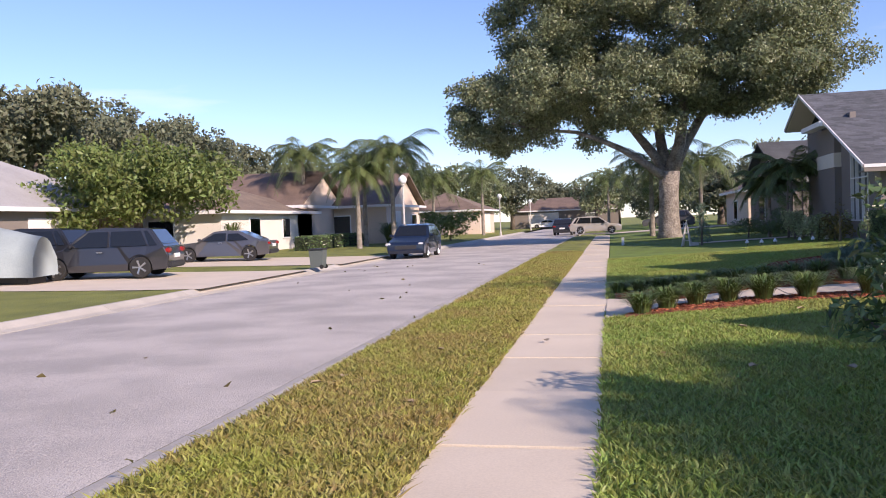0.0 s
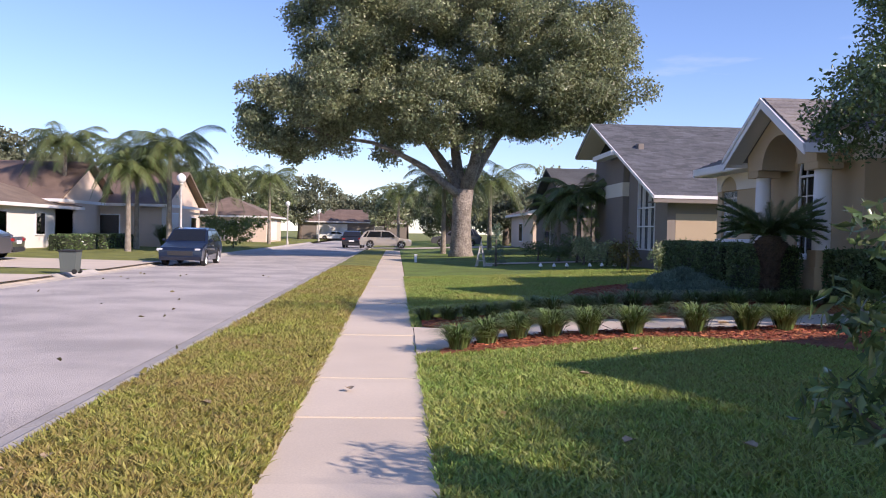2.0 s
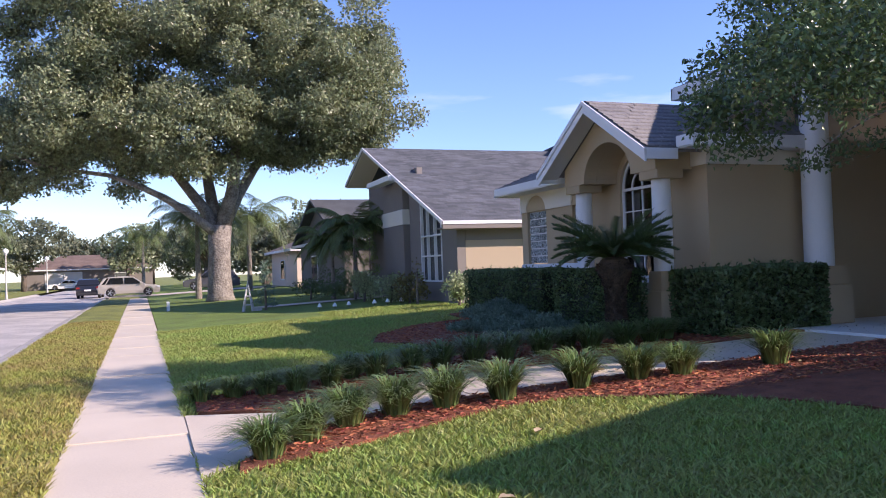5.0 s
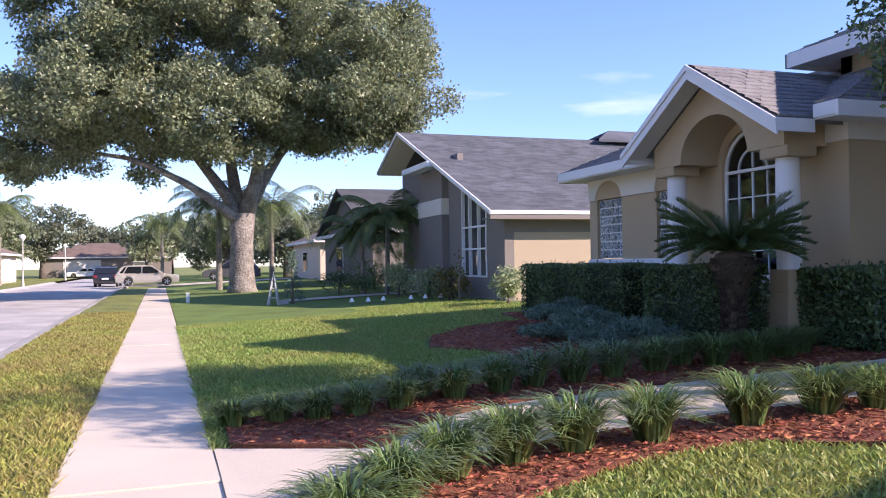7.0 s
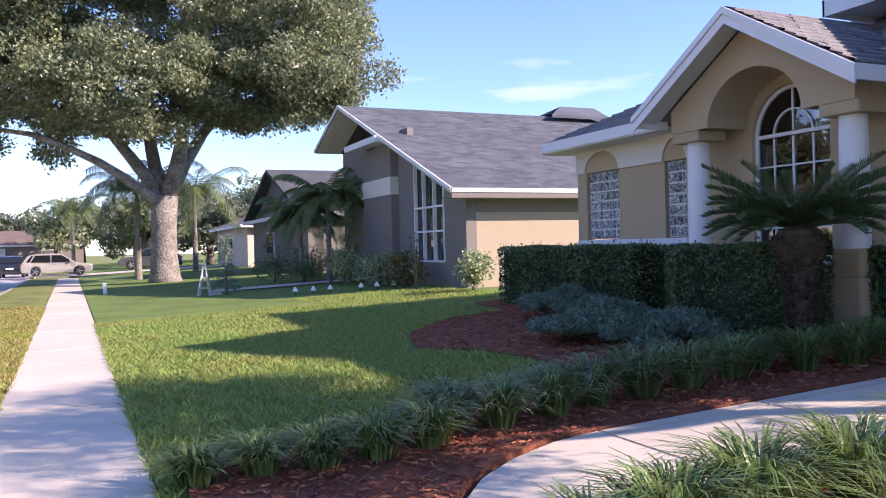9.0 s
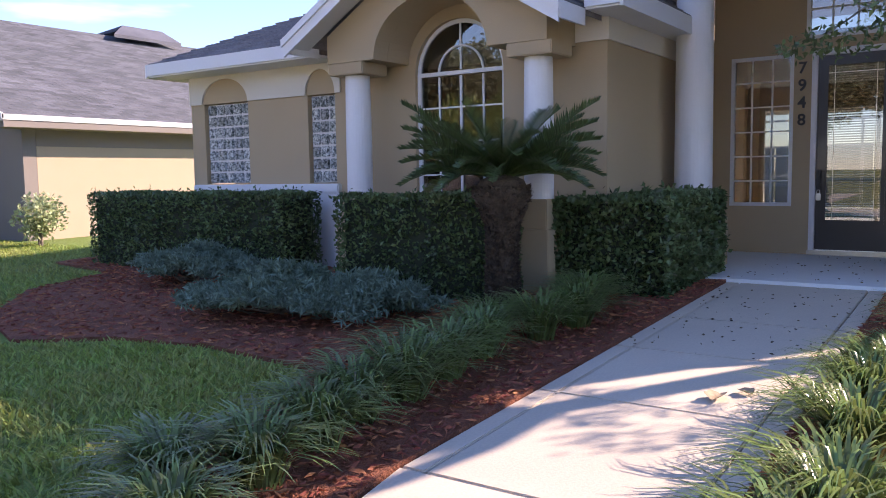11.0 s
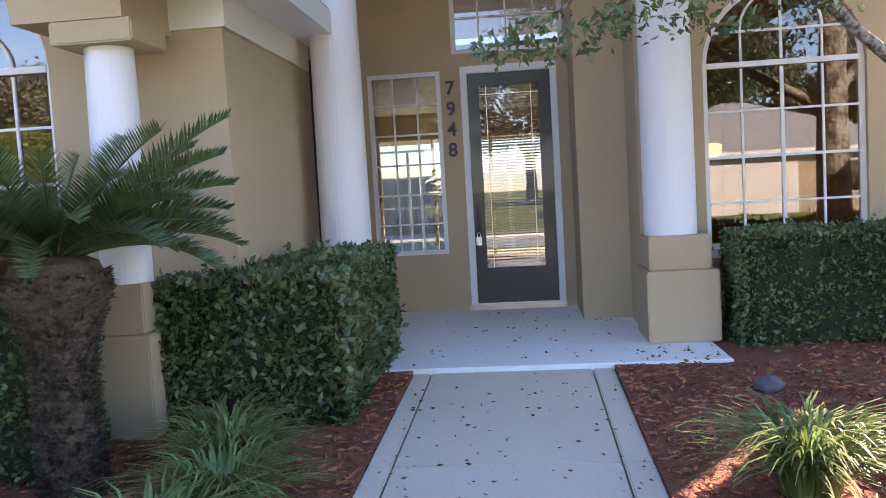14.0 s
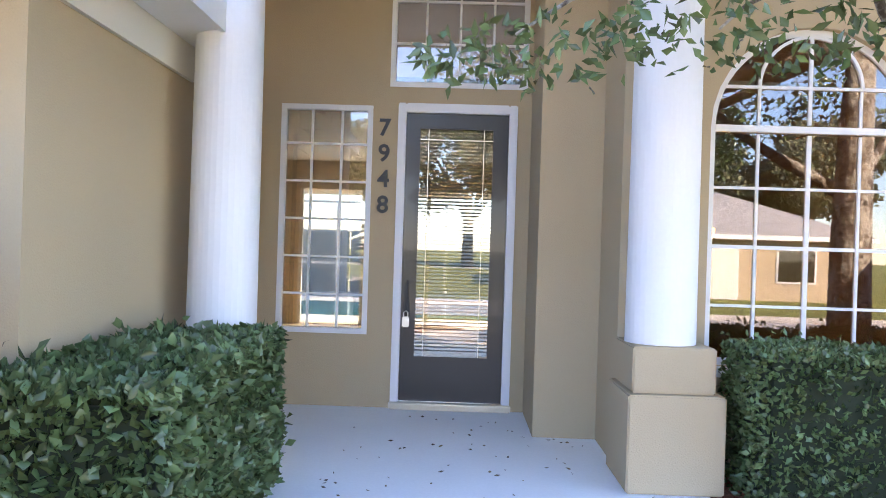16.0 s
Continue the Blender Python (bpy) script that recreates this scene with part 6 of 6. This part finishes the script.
        nr = nr if nr.z > 0 else -nr
        o = nr * 0.012 + Vector((0.03 * sg if kind != "sedan" and sg < 0 else 0, 0, 0))
        bm = bmesh.new()
        vs = [bm.verts.new(p + o * k) for k in (1, -2) for p in (b + Vector((0, -half(b.z) + 0.1, 0)), b + Vector((0, half(b.z) - 0.1, 0)), t + Vector((0, half(t.z) - 0.08, 0)), t + Vector((0, -half(t.z) + 0.08, 0)))]
        for q in ((0, 1, 2, 3), (7, 6, 5, 4), (0, 4, 5, 1), (1, 5, 6, 2), (2, 6, 7, 3), (3, 7, 4, 0)):
            bm.faces.new([vs[k] for k in q])
        bmesh.ops.recalc_face_normals(bm, faces=bm.faces[:])
        part(nm, bm, M["car_glass"], ob)
    for cx in wx:
        for s in (-1, 1):
            bm = lathe(bmesh.new(), [(rw * 0.72, 0.0), (rw - 0.02, 0.0), (rw, 0.03), (rw, 0.18), (rw - 0.02, 0.21), (rw * 0.72, 0.21)], 0, 0, 24)
            bm.transform(pose(cx, s * (W / 2 - 0.2) + (0.0 if s > 0 else 0.0), rw, -90 * s, 0, 0))
            wheel = part("wheel", bm, M["rubber"], ob, "black tyre with alloy rim")
            bm = lathe(bmesh.new(), [(0.05, 0.19), (rw * 0.2, 0.2), (rw * 0.22, 0.17), (rw * 0.66, 0.16), (rw * 0.72, 0.2), (rw * 0.73, 0.205)], 0, 0, 20)
            for k in range(5):
                a = k * math.tau / 5
                tube(bm, [(0, 0, 0.19), (rw * 0.68 * math.cos(a), rw * 0.68 * math.sin(a), 0.2)], [0.035, 0.045], 6)
            bm.transform(pose(cx, s * (W / 2 - 0.2), rw, -90 * s, 0, 0))
            part("rim", bm, M["alloy"], wheel)
    for s in (-1, 1):
        part("headlight", boxed(f - 0.3, f - 0.05, s * W / 2 - s * 0.12 - 0.2, s * W / 2 - s * 0.12 + 0.06 if s < 0 else s * W / 2 - 0.06, 0.64, 0.78, 0.03), M["lens_clear"], ob)
        part("tail_light", boxed(r - 0.005, r + 0.22, s * (W / 2 - 0.16) - 0.14, s * (W / 2 - 0.16) + 0.14, belt - 0.22, belt - 0.06, 0.03), M["lens_red"], ob)
        part("mirror", boxed(0.78, 0.95, s * (W / 2 + 0.1) - 0.1, s * (W / 2 + 0.1) + 0.1, belt + 0.02, belt + 0.16, 0.04), paint, ob)
        part("door_handle", boxed(-0.15, 0.05, s * (half(0.88) + 0.012) - 0.015, s * (half(0.88) + 0.012) + 0.015, 0.86, 0.89, 0.006), M["alloy"], ob)
    part("grille", boxed(f - 0.06, f - 0.008, -0.55, 0.55, 0.45, 0.66, 0.02), M["plastic"], ob)
    part("bumper", boxed(r - 0.03, r + 0.15, -W / 2 + 0.12, W / 2 - 0.12, 0.3, 0.5, 0.04), M["plastic"], ob)
    part("number_plate", boxed(r - 0.012, r + 0.05, -0.26, 0.26, 0.62, 0.76, 0.005), M["trim"], ob)
    return ob


M["car_glass"] = plain("car_glass", (0.012, 0.014, 0.016), 0.06, coat=0.3)
M["paint_grey"] = plain("graphite_paint", (0.035, 0.036, 0.042), 0.28, 0.3, coat=1.0)
M["paint_silver"] = plain("grey_paint", (0.10, 0.10, 0.11), 0.28, 0.4, coat=1.0)
M["paint_blue"] = plain("navy_paint", (0.012, 0.022, 0.05), 0.28, 0.3, coat=1.0)
M["paint_beige"] = plain("champagne_paint", (0.50, 0.46, 0.40), 0.3, 0.4, coat=1.0)
M["paint_black"] = plain("black_paint", (0.02, 0.02, 0.022), 0.3, 0.2, coat=1.0)
car(-15.6, 23.6, 0.08, 194, 0.92, M["paint_grey"], "suv", "dark grey suv parked on a driveway")
car(-19.6, 25.0, 0.13, 186, 0.95, M["paint_black"], "suv", "black suv parked on a driveway beside the covered boat")
car(-17.0, 34.0, 0.09, 190, 0.92, M["paint_silver"], "sedan", "grey sedan parked on a driveway")
car(-9.1, 37.0, -0.105, -88, 0.9, M["paint_blue"], "suv", "dark blue suv parked at the road edge facing the walker")
car(-1.9, 69.0, 0.055, 2, 0.9, M["paint_beige"], "wagon", "champagne wagon parked across the sidewalk")
car(-4.8, 75.0, -0.10, 88, 0.9, M["paint_black"], "suv", "black suv parked behind the wagon")
car(4.2, 74.5, 0.2, 178, 0.95, M["paint_silver"], "suv", "silver suv parked behind the oak")
car(-13.6, 9.6, 0.05, 4, 0.95, M["paint_black"], "suv", "dark suv parked on the driveway opposite the porch")
car(-10.5, 122.0, 0.0, 178, 0.9, M["lamp_globe"], "sedan", "white car far down the street")
cover = thing("covered_boat", -18.4, 21.5, 0.10, "boat under a grey-green fabric cover on a driveway", "boat")
bm = bmesh.new()
rings = []
for i in range(9):
    s = i / 8
    h = 1.75 - 0.5 * abs(s - 0.6) - 0.2 * s * s
    w = 0.95 * math.sin(math.pi * (0.15 + 0.7 * s)) + 0.1
    rings.append([bm.verts.new((-2.2 + 4.4 * s, w * math.cos(a) * (1.0 if math.sin(a) < 0.4 else 0.8), max(0.06, 0.2 + (h - 0.2) * math.sin(a) ** 0.7) + 0.03 * math.sin(7 * s + 3 * a))) for a in [math.pi * k / 10 for k in range(11)]])
for r, s in zip(rings, rings[1:]):
    for k in range(10):
        bm.faces.new((r[k], r[k + 1], s[k + 1], s[k]))
bm.faces.new(rings[0]), bm.faces.new(rings[-1][::-1])
part("fabric_cover", bm, M["cover"], cover, "", True)
part("trailer", boxed(-2.0, 1.9, -0.4, 0.4, 0.0, 0.18, 0.02), M["plastic"], cover)

wb = thing("wheelie_bin", -9.95, 26.9, 0.02, "dark green-grey plastic bin standing on the curb", "bin")
bm = prism(bmesh.new(), [(-0.2, 0.05), (0.2, 0.05), (0.25, 0.62), (-0.25, 0.62)], "y", -0.2, 0.2)
part("body", bm, M["bin"], wb)
part("lid", boxed(-0.28, 0.27, -0.24, 0.24, 0.625, 0.68, 0.02), M["plastic"], wb, "dark lid")
for s in (-1, 1):
    bm = lathe(bmesh.new(), [(0.02, 0), (0.07, 0), (0.07, 0.05), (0.02, 0.05)], 0, 0, 14)
    bm.transform(pose(0.2, s * 0.2, 0.07, 90, 0, 0))
    part("wheel", bm, M["rubber"], wb)

# ---- street lamps, statue, small things ----


def street_lamp(x, y, h, first=None):
    if first is not None:
        return copy_thing(first, pose(x, y, 0.0))
    ob = thing("street_lamp", x, y, 0.0, "pale post-top street lamp with white globe", "street lamp", "street lamps")
    part("post", lathe(bmesh.new(), [(0.11, 0), (0.11, 0.25), (0.075, 0.35), (0.06, 0.8), (0.05, h - 0.35)], 0, 0, 12), M["stone"], ob)
    part("collar", lathe(bmesh.new(), [(0.05, h - 0.35), (0.11, h - 0.28), (0.09, h - 0.22)], 0, 0, 12), M["stone"], ob)
    part("globe", lathe(bmesh.new(), [(0.08, h - 0.22), (0.19, h - 0.1), (0.22, h + 0.02), (0.19, h + 0.13), (0.1, h + 0.2), (0.03, h + 0.25)], 0, 0, 16), M["lamp_globe"], ob, "white acrylic globe", True)
    return ob


lamp = street_lamp(-10.9, 41.9, 3.7)
street_lamp(-10.9, 77.0, 3.7, lamp)
street_lamp(-10.9, 104.0, 3.7, lamp)

statue = thing("garden_ornament", 2.6, 34.6, 0.1, "small white pyramid-shaped garden ornament on the lawn", "ornament")
bm = bmesh.new()
for k in range(4):
    a = k * math.pi / 2 + 0.5
    tube(bm, [(0.24 * math.cos(a), 0.24 * math.sin(a), 0), (0.02 * math.cos(a), 0.02 * math.sin(a), 0.95)], [0.03, 0.02], 8)
tube(bm, [(0, 0, 0.9), (0, 0, 1.08)], [0.03, 0.005], 8)
for z, r in ((0.25, 0.19), (0.55, 0.11)):
    tube(bm, [(r * math.cos(t * math.pi / 2 + 0.5), r * math.sin(t * math.pi / 2 + 0.5), z) for t in range(5)], [0.018] * 5, 6)
part("frame", bm, M["stone"], statue)
tagged(part("garden_stone", prism(bmesh.new(), [(2.75, 34.5), (3.05, 34.5), (3.0, 34.8), (2.8, 34.85)], "z", 0.1, 0.27), M["stone"]), "pale flat garden stone on the lawn", "stone")


def conifer(x, y, z, h, r, mat, seed, label):
    ob = thing("small_conifer", x, y, z, label, "tree")
    rng = np.random.default_rng(seed)
    part("trunk", tube(bmesh.new(), [(0, 0, 0), (0, 0, h)], [0.05, 0.01], 8), M["bark"], ob)
    lobes = []
    for k in range(60):
        s = rng.uniform(0.12, 1.0)
        a = rng.uniform(0, math.tau)
        q = r * (1.05 - s) * rng.uniform(0.5, 1)
        lobes.append((q * math.cos(a), q * math.sin(a), s * h, 0.16, 0.16, 0.07))
    crown("foliage", lobes, 130, 0.13, 0.025, mat, ob, seed, shell=0.2, droop=0.3)


conifer(3.15, 34.3, 0.1, 1.75, 0.38, M["juniper"], 81, "silvery blue small conifer on the lawn")


def bush(x, y, z, r, h, mat, seed, label, leaf=(0.09, 0.05), density=110):
    ob = thing("bush", x, y, z, label, "shrub")
    rng = np.random.default_rng(seed)
    part("stems", tube(bmesh.new(), [(0, 0, -0.05), (0.03, 0.02, h * 0.7)], [0.05, 0.02], 6), M["bark"], ob)
    lobes = [(rng.normal(0, r * 0.42), rng.normal(0, r * 0.42), h * rng.uniform(0.22, 0.85), r * 0.42, r * 0.42, h * 0.2) for _ in range(14)]
    crown("foliage", lobes, density, leaf[0], leaf[1], mat, ob, seed, shell=0.4)
    return ob


bush(6.5, 34.0, 0.27, 0.75, 1.15, M["pale_bush"], 91, "rounded pale variegated bush before the neighbour's pillar", (0.1, 0.06), 170)
bush(6.9, 32.0, 0.28, 0.6, 1.0, M["pale_bush"], 92, "yellow-green bush before the neighbour's window", (0.1, 0.06), 170)
bush(7.1, 30.7, 0.28, 0.55, 0.95, M["dry_leaf"], 93, "yellow-green bush before the neighbour's window", (0.1, 0.06), 170)
bush(7.5, 27.4, 0.29, 0.6, 1.1, M["pale_bush"], 94, "light green bush beside the clipped hedge", (0.1, 0.06), 170)
bush(6.2, 37.4, 0.25, 0.8, 0.8, M["hedge_leaf"], 95, "dark low bush by the neighbour's path")
bush(5.6, 39.2, 0.22, 0.8, 0.9, M["hedge_leaf"], 96, "dark low bush by the neighbour's path")
bush(7.4, 41.0, 0.29, 1.1, 1.3, M["hedge_leaf"], 97, "dark clipped bush by the house behind the oak")
bush(7.0, 29.6, 0.28, 0.25, 1.5, M["dry_leaf"], 98, "thin spindly shrub with few yellow leaves", density=30)
stake = thing("path_light", 4.4, 31.4, 0.2, "small pale path light on the lawn edge", "path light", "path lights")
part("stem", tube(bmesh.new(), [(0, 0, -0.05), (0, 0, 0.14)], [0.012, 0.012], 6), M["plastic"], stake)
part("shade", lathe(bmesh.new(), [(0.06, 0.1), (0.075, 0.12), (0.02, 0.22)], 0, 0, 10), M["lamp_globe"], stake, "pale conical shade")
for x, y in ((4.9, 31.5), (5.35, 31.5), (6.1, 31.2), (6.5, 31.1), (6.9, 30.9)):
    copy_thing(stake, pose(x, y, rise(x)))
hedge(-22.5, -20.3, 44.0, 45.2, 0.05, 1.0, 60, 35, "green clipped hedge before the brown-roofed house", (0.16, 0.10))
hedge(-18.4, -17.4, 45.0, 55.5, 0.05, 0.9, 60, 36, "green clipped hedge before the brown-roofed house", (0.16, 0.10))
hedge(-16.0, -15.0, 57.0, 66.0, 0.05, 0.9, 50, 37, "green clipped hedge before the peach house", (0.18, 0.11))
bush(-12.6, 62.0, 0.0, 2.0, 2.3, M["lime_leaf"], 101, "large yellow-green shrub at the road edge", (0.22, 0.12), 40)
bush(-13.5, 52.0, 0.0, 0.9, 0.8, M["lime_leaf"], 102, "low shrub on the opposite lawn", (0.15, 0.08), 50)
bush(-24.0, 27.4, 0.1, 1.3, 2.0, M["hedge_leaf"], 103, "dark shrub against the white house", (0.15, 0.09), 50)
blade_clump(-20.5, 41.5, 0.1, 260, 1.3, 2.2, 104, "spiky palm-like shrub before the brown-roofed house", 0.05, "spiky_shrub", "palm_leaf", "spiky shrubs")
blade_clump(-15.5, 55.0, 0.05, 260, 1.3, 1.9, 105, "spiky palm-like shrub before the peach house", 0.05, "spiky_shrub", "palm_leaf", "spiky shrubs")


def feather_palm(x, y, z, h, spread, n, seed, label, lean=0.0, trunk=0.14, droop=0.75):
    ob = thing("palm_tree", x, y, z, label, "palm")
    rng = np.random.default_rng(seed)
    part("trunk", tube(bmesh.new(), [(0, 0, -0.1), (lean * 0.3, 0, h * 0.4), (lean, 0, h)], [trunk * 1.3, trunk, trunk * 0.75], 12), M["bark_grey"], ob, "slim grey trunk")
    for i in range(n):
        t = i / n
        frond(ob, spread * rng.uniform(0.85, 1.1), 1.15 - 0.85 * t, droop + 0.45 * t, i * 2.39996, 26, spread * 0.27, 0.06, rng, (lean, 0, h), M["palm_leaf"], 0.1, 0.5)
    return ob


for i, (x, y, h, s) in enumerate(((-13.4, 48.8, 5.6, 3.0), (-16.2, 52.0, 5.5, 3.0), (-21.0, 53.5, 6.2, 3.0), (-13.2, 81.0, 6.0, 3.2), (-17.5, 78.0, 5.4, 3.2), (-21.0, 84.0, 6.0, 3.2), (-15.2, 47.5, 4.4, 2.3))):
    feather_palm(x, y, 0.0, h, s, 30, 110 + i, "tall queen palm with drooping feathery fronds across the street")
feather_palm(2.0, 52.6, 0.05, 4.3, 3.2, 22, 120, "queen palm with pale trunk behind the oak")
feather_palm(5.6, 60.0, 0.2, 4.6, 3.4, 22, 121, "queen palm with drooping fronds behind the oak")
feather_palm(-1.0, 88.0, 0.0, 5.0, 3.4, 20, 122, "queen palm with drooping fronds down the street")
feather_palm(7.0, 37.2, 0.28, 2.7, 1.9, 26, 123, "dark feathery palm before the neighbour's house", trunk=0.09, droop=0.6)
feather_palm(6.4, 38.6, 0.26, 2.2, 1.7, 24, 124, "dark feathery palm before the neighbour's house", trunk=0.08, droop=0.6)
conifer(6.6, 35.7, 0.26, 3.0, 0.9, M["hedge_leaf"], 82, "dark narrow conifer before the neighbour's pillar")
conifer(7.0, 35.0, 0.27, 2.6, 0.55, M["lime_leaf"], 83, "pale variegated shrub climbing the neighbour's pillar")


def round_tree(x, y, z, h, r, mat, seed, label, leaf=(0.4, 0.22), density=14, trunk=0.22, low=0.35):
    ob = thing("tree", x, y, z, label, "tree")
    rng = np.random.default_rng(seed)
    bm = tube(bmesh.new(), [(0, 0, -0.2), (0.05, 0, h * 0.2), (0, 0.1, h * 0.45)], [trunk * 1.3, trunk, trunk * 0.8], 10)
    mains = []
    for k in range(6):
        a = k * math.tau / 6 + rng.uniform(-0.4, 0.4)
        m = (r * 0.5 * math.cos(a), r * 0.5 * math.sin(a), h * rng.uniform(low + 0.15, 0.78))
        limb(bm, (0, 0.05, h * 0.3), m, trunk * 0.6, 0.04, rng)
        mains.append((*m, r * rng.uniform(0.45, 0.6), r * rng.uniform(0.45, 0.6), h * rng.uniform(0.16, 0.24)))
    part("trunk", bm, M["bark"], ob, "branching trunk", True)
    crown("crown", sub_lobes(mains, 11, r * 0.2, seed), density, leaf[0], leaf[1], mat, ob, seed, "uneven leafy crown", 0.4)
    return ob


round_tree(-22.0, 35.2, 0.1, 5.9, 4.7, M["lime_leaf"], 131, "broad bright green tree with low crown on the opposite lawn", (0.27, 0.15), 52, low=0.24)
for i, (x, y, h, r) in enumerate(((-42, 25, 10.4, 6.5), (-42, 33, 10.8, 6.5), (-43, 42, 11.6, 6.8), (-42, 51, 12.4, 6.8), (-42, 60, 13.5, 6.8), (-41, 69, 13.4, 6.5), (-40, 79, 12.2, 6.5), (-37, 90, 9.5, 6), (-34, 102, 7.5, 6), (-28, 112, 7.5, 5.5), (-44, 14, 13, 7), (-40, 4, 12, 7), (-40, -8, 12, 7))):
    round_tree(x, y, 0, h, r, M["far_leaf"], 140 + i, "tall dull green tree behind the opposite houses", (0.44, 0.26), 17, 0.4)
for i, (x, y, h, r) in enumerate(((-20, 108, 9.5, 5.5), (-15, 118, 9.5, 5), (-8, 138, 10, 6), (0, 135, 10.5, 6), (8, 128, 10, 6), (14, 112, 9.5, 5.5), (-3, 118, 8.5, 4), (5, 104, 8.5, 4.5), (11, 92, 8, 4.5), (20, 100, 10, 6), (-26, 98, 9.5, 5), (24, 84, 9, 5), (4.5, 84, 6.5, 3.2), (9.0, 78, 6.5, 3.2))):
    round_tree(x, y, 0, h, r, M["far_leaf"] if i % 3 else M["oak_leaf"], 160 + i, "leafy tree closing the view down the street", (0.5, 0.28), 11, 0.3, low=0.15)

# ---- small things in the yard ----
marker = thing("marker_post", 0.15, 40.2, 0.02, "small white utility marker post in the grass", "post")
part("post", boxed(-0.06, 0.06, -0.06, 0.06, 0, 0.34, 0.015), M["trim"], marker)
part("cap", boxed(-0.075, 0.075, -0.075, 0.075, 0.342, 0.38, 0.01), M["trim"], marker)
bm = bmesh.new()
bmesh.ops.create_icosphere(bm, subdivisions=3, radius=1.0)
for v in bm.verts:
    v.co = Vector((v.co.x * 0.07, v.co.y * 0.085, v.co.z * 0.06)) * (1 + 0.25 * noise.noise(v.co * 1.8))
ob = tagged(part("garden_stone", bm, material("slate_stone", (0.12, 0.12, 0.14), 0.7, second=(0.07, 0.07, 0.085), scale=8, fine=60, amount=0.8, bump=0.3), None, "", True), "dark slate-blue rounded stone lying on the mulch", "stone")
ob.matrix_basis = pose(7.3, 13.08, 0.385)


def curled_leaf(x, y, z, size, turn, seed):
    rng = random.Random(seed)
    bm = bmesh.new()
    rows = []
    for i in range(7):
        s = i / 6
        w = size * 0.42 * math.sin(math.pi * (0.06 + 0.9 * s)) * (1 + 0.25 * math.sin(9 * s))
        rows.append([bm.verts.new((size * (s - 0.5), w * k, abs(k) ** 1.5 * w * 0.55 + 0.12 * size * (s - 0.5) ** 2 + 0.004 + rng.uniform(0, 0.004))) for k in (-1, -0.5, 0, 0.5, 1)])
    for a, b in zip(rows, rows[1:]):
        for k in range(4):
            bm.faces.new((a[k], a[k + 1], b[k + 1], b[k]))
    ob = part("fallen_leaf", bm, M["pale_leaf"], None, "", True)
    ob.matrix_basis = pose(x, y, z, 0, 0, turn)
    return tagged(ob, "large curled pale brown leaf lying on the ground", "leaf", "large fallen leaves")


M["pale_leaf"] = material("pale_dry_leaf", (0.42, 0.33, 0.22), 0.8, second=(0.28, 0.20, 0.12), scale=20, fine=60, amount=0.8, bump=0.2)
for k, (x, y, s) in enumerate(((4.15, 14.42, 0.16), (4.32, 14.3, 0.11), (-0.86, 10.2, 0.10), (-1.6, 6.9, 0.09), (1.05, 8.2, 0.11), (1.75, 8.0, 0.11), (1.3, 10.6, 0.1), (-2.6, 7.6, 0.1), (-2.45, 7.9, 0.09), (-1.9, 9.4, 0.09), (2.2, 12.0, 0.1))):
    curled_leaf(x, y, rise(x) + (0.042 if SW0 < x < SW1 or y > 13.9 else 0.075), s, 57 * k, k)

lockbox = thing("lockbox", 10.93, 15.05, 1.10, "small grey lockbox hanging from the door handle", "lockbox")
part("body", boxed(-0.02, 0.02, -0.03, 0.03, 0.0, 0.09, 0.008), M["alloy"], lockbox)
part("shackle", tube(bmesh.new(), [(0, -0.018, 0.08), (0, -0.018, 0.125), (0, 0, 0.14), (0, 0.018, 0.125), (0, 0.018, 0.08)], [0.004] * 5, 6), M["alloy"], lockbox)
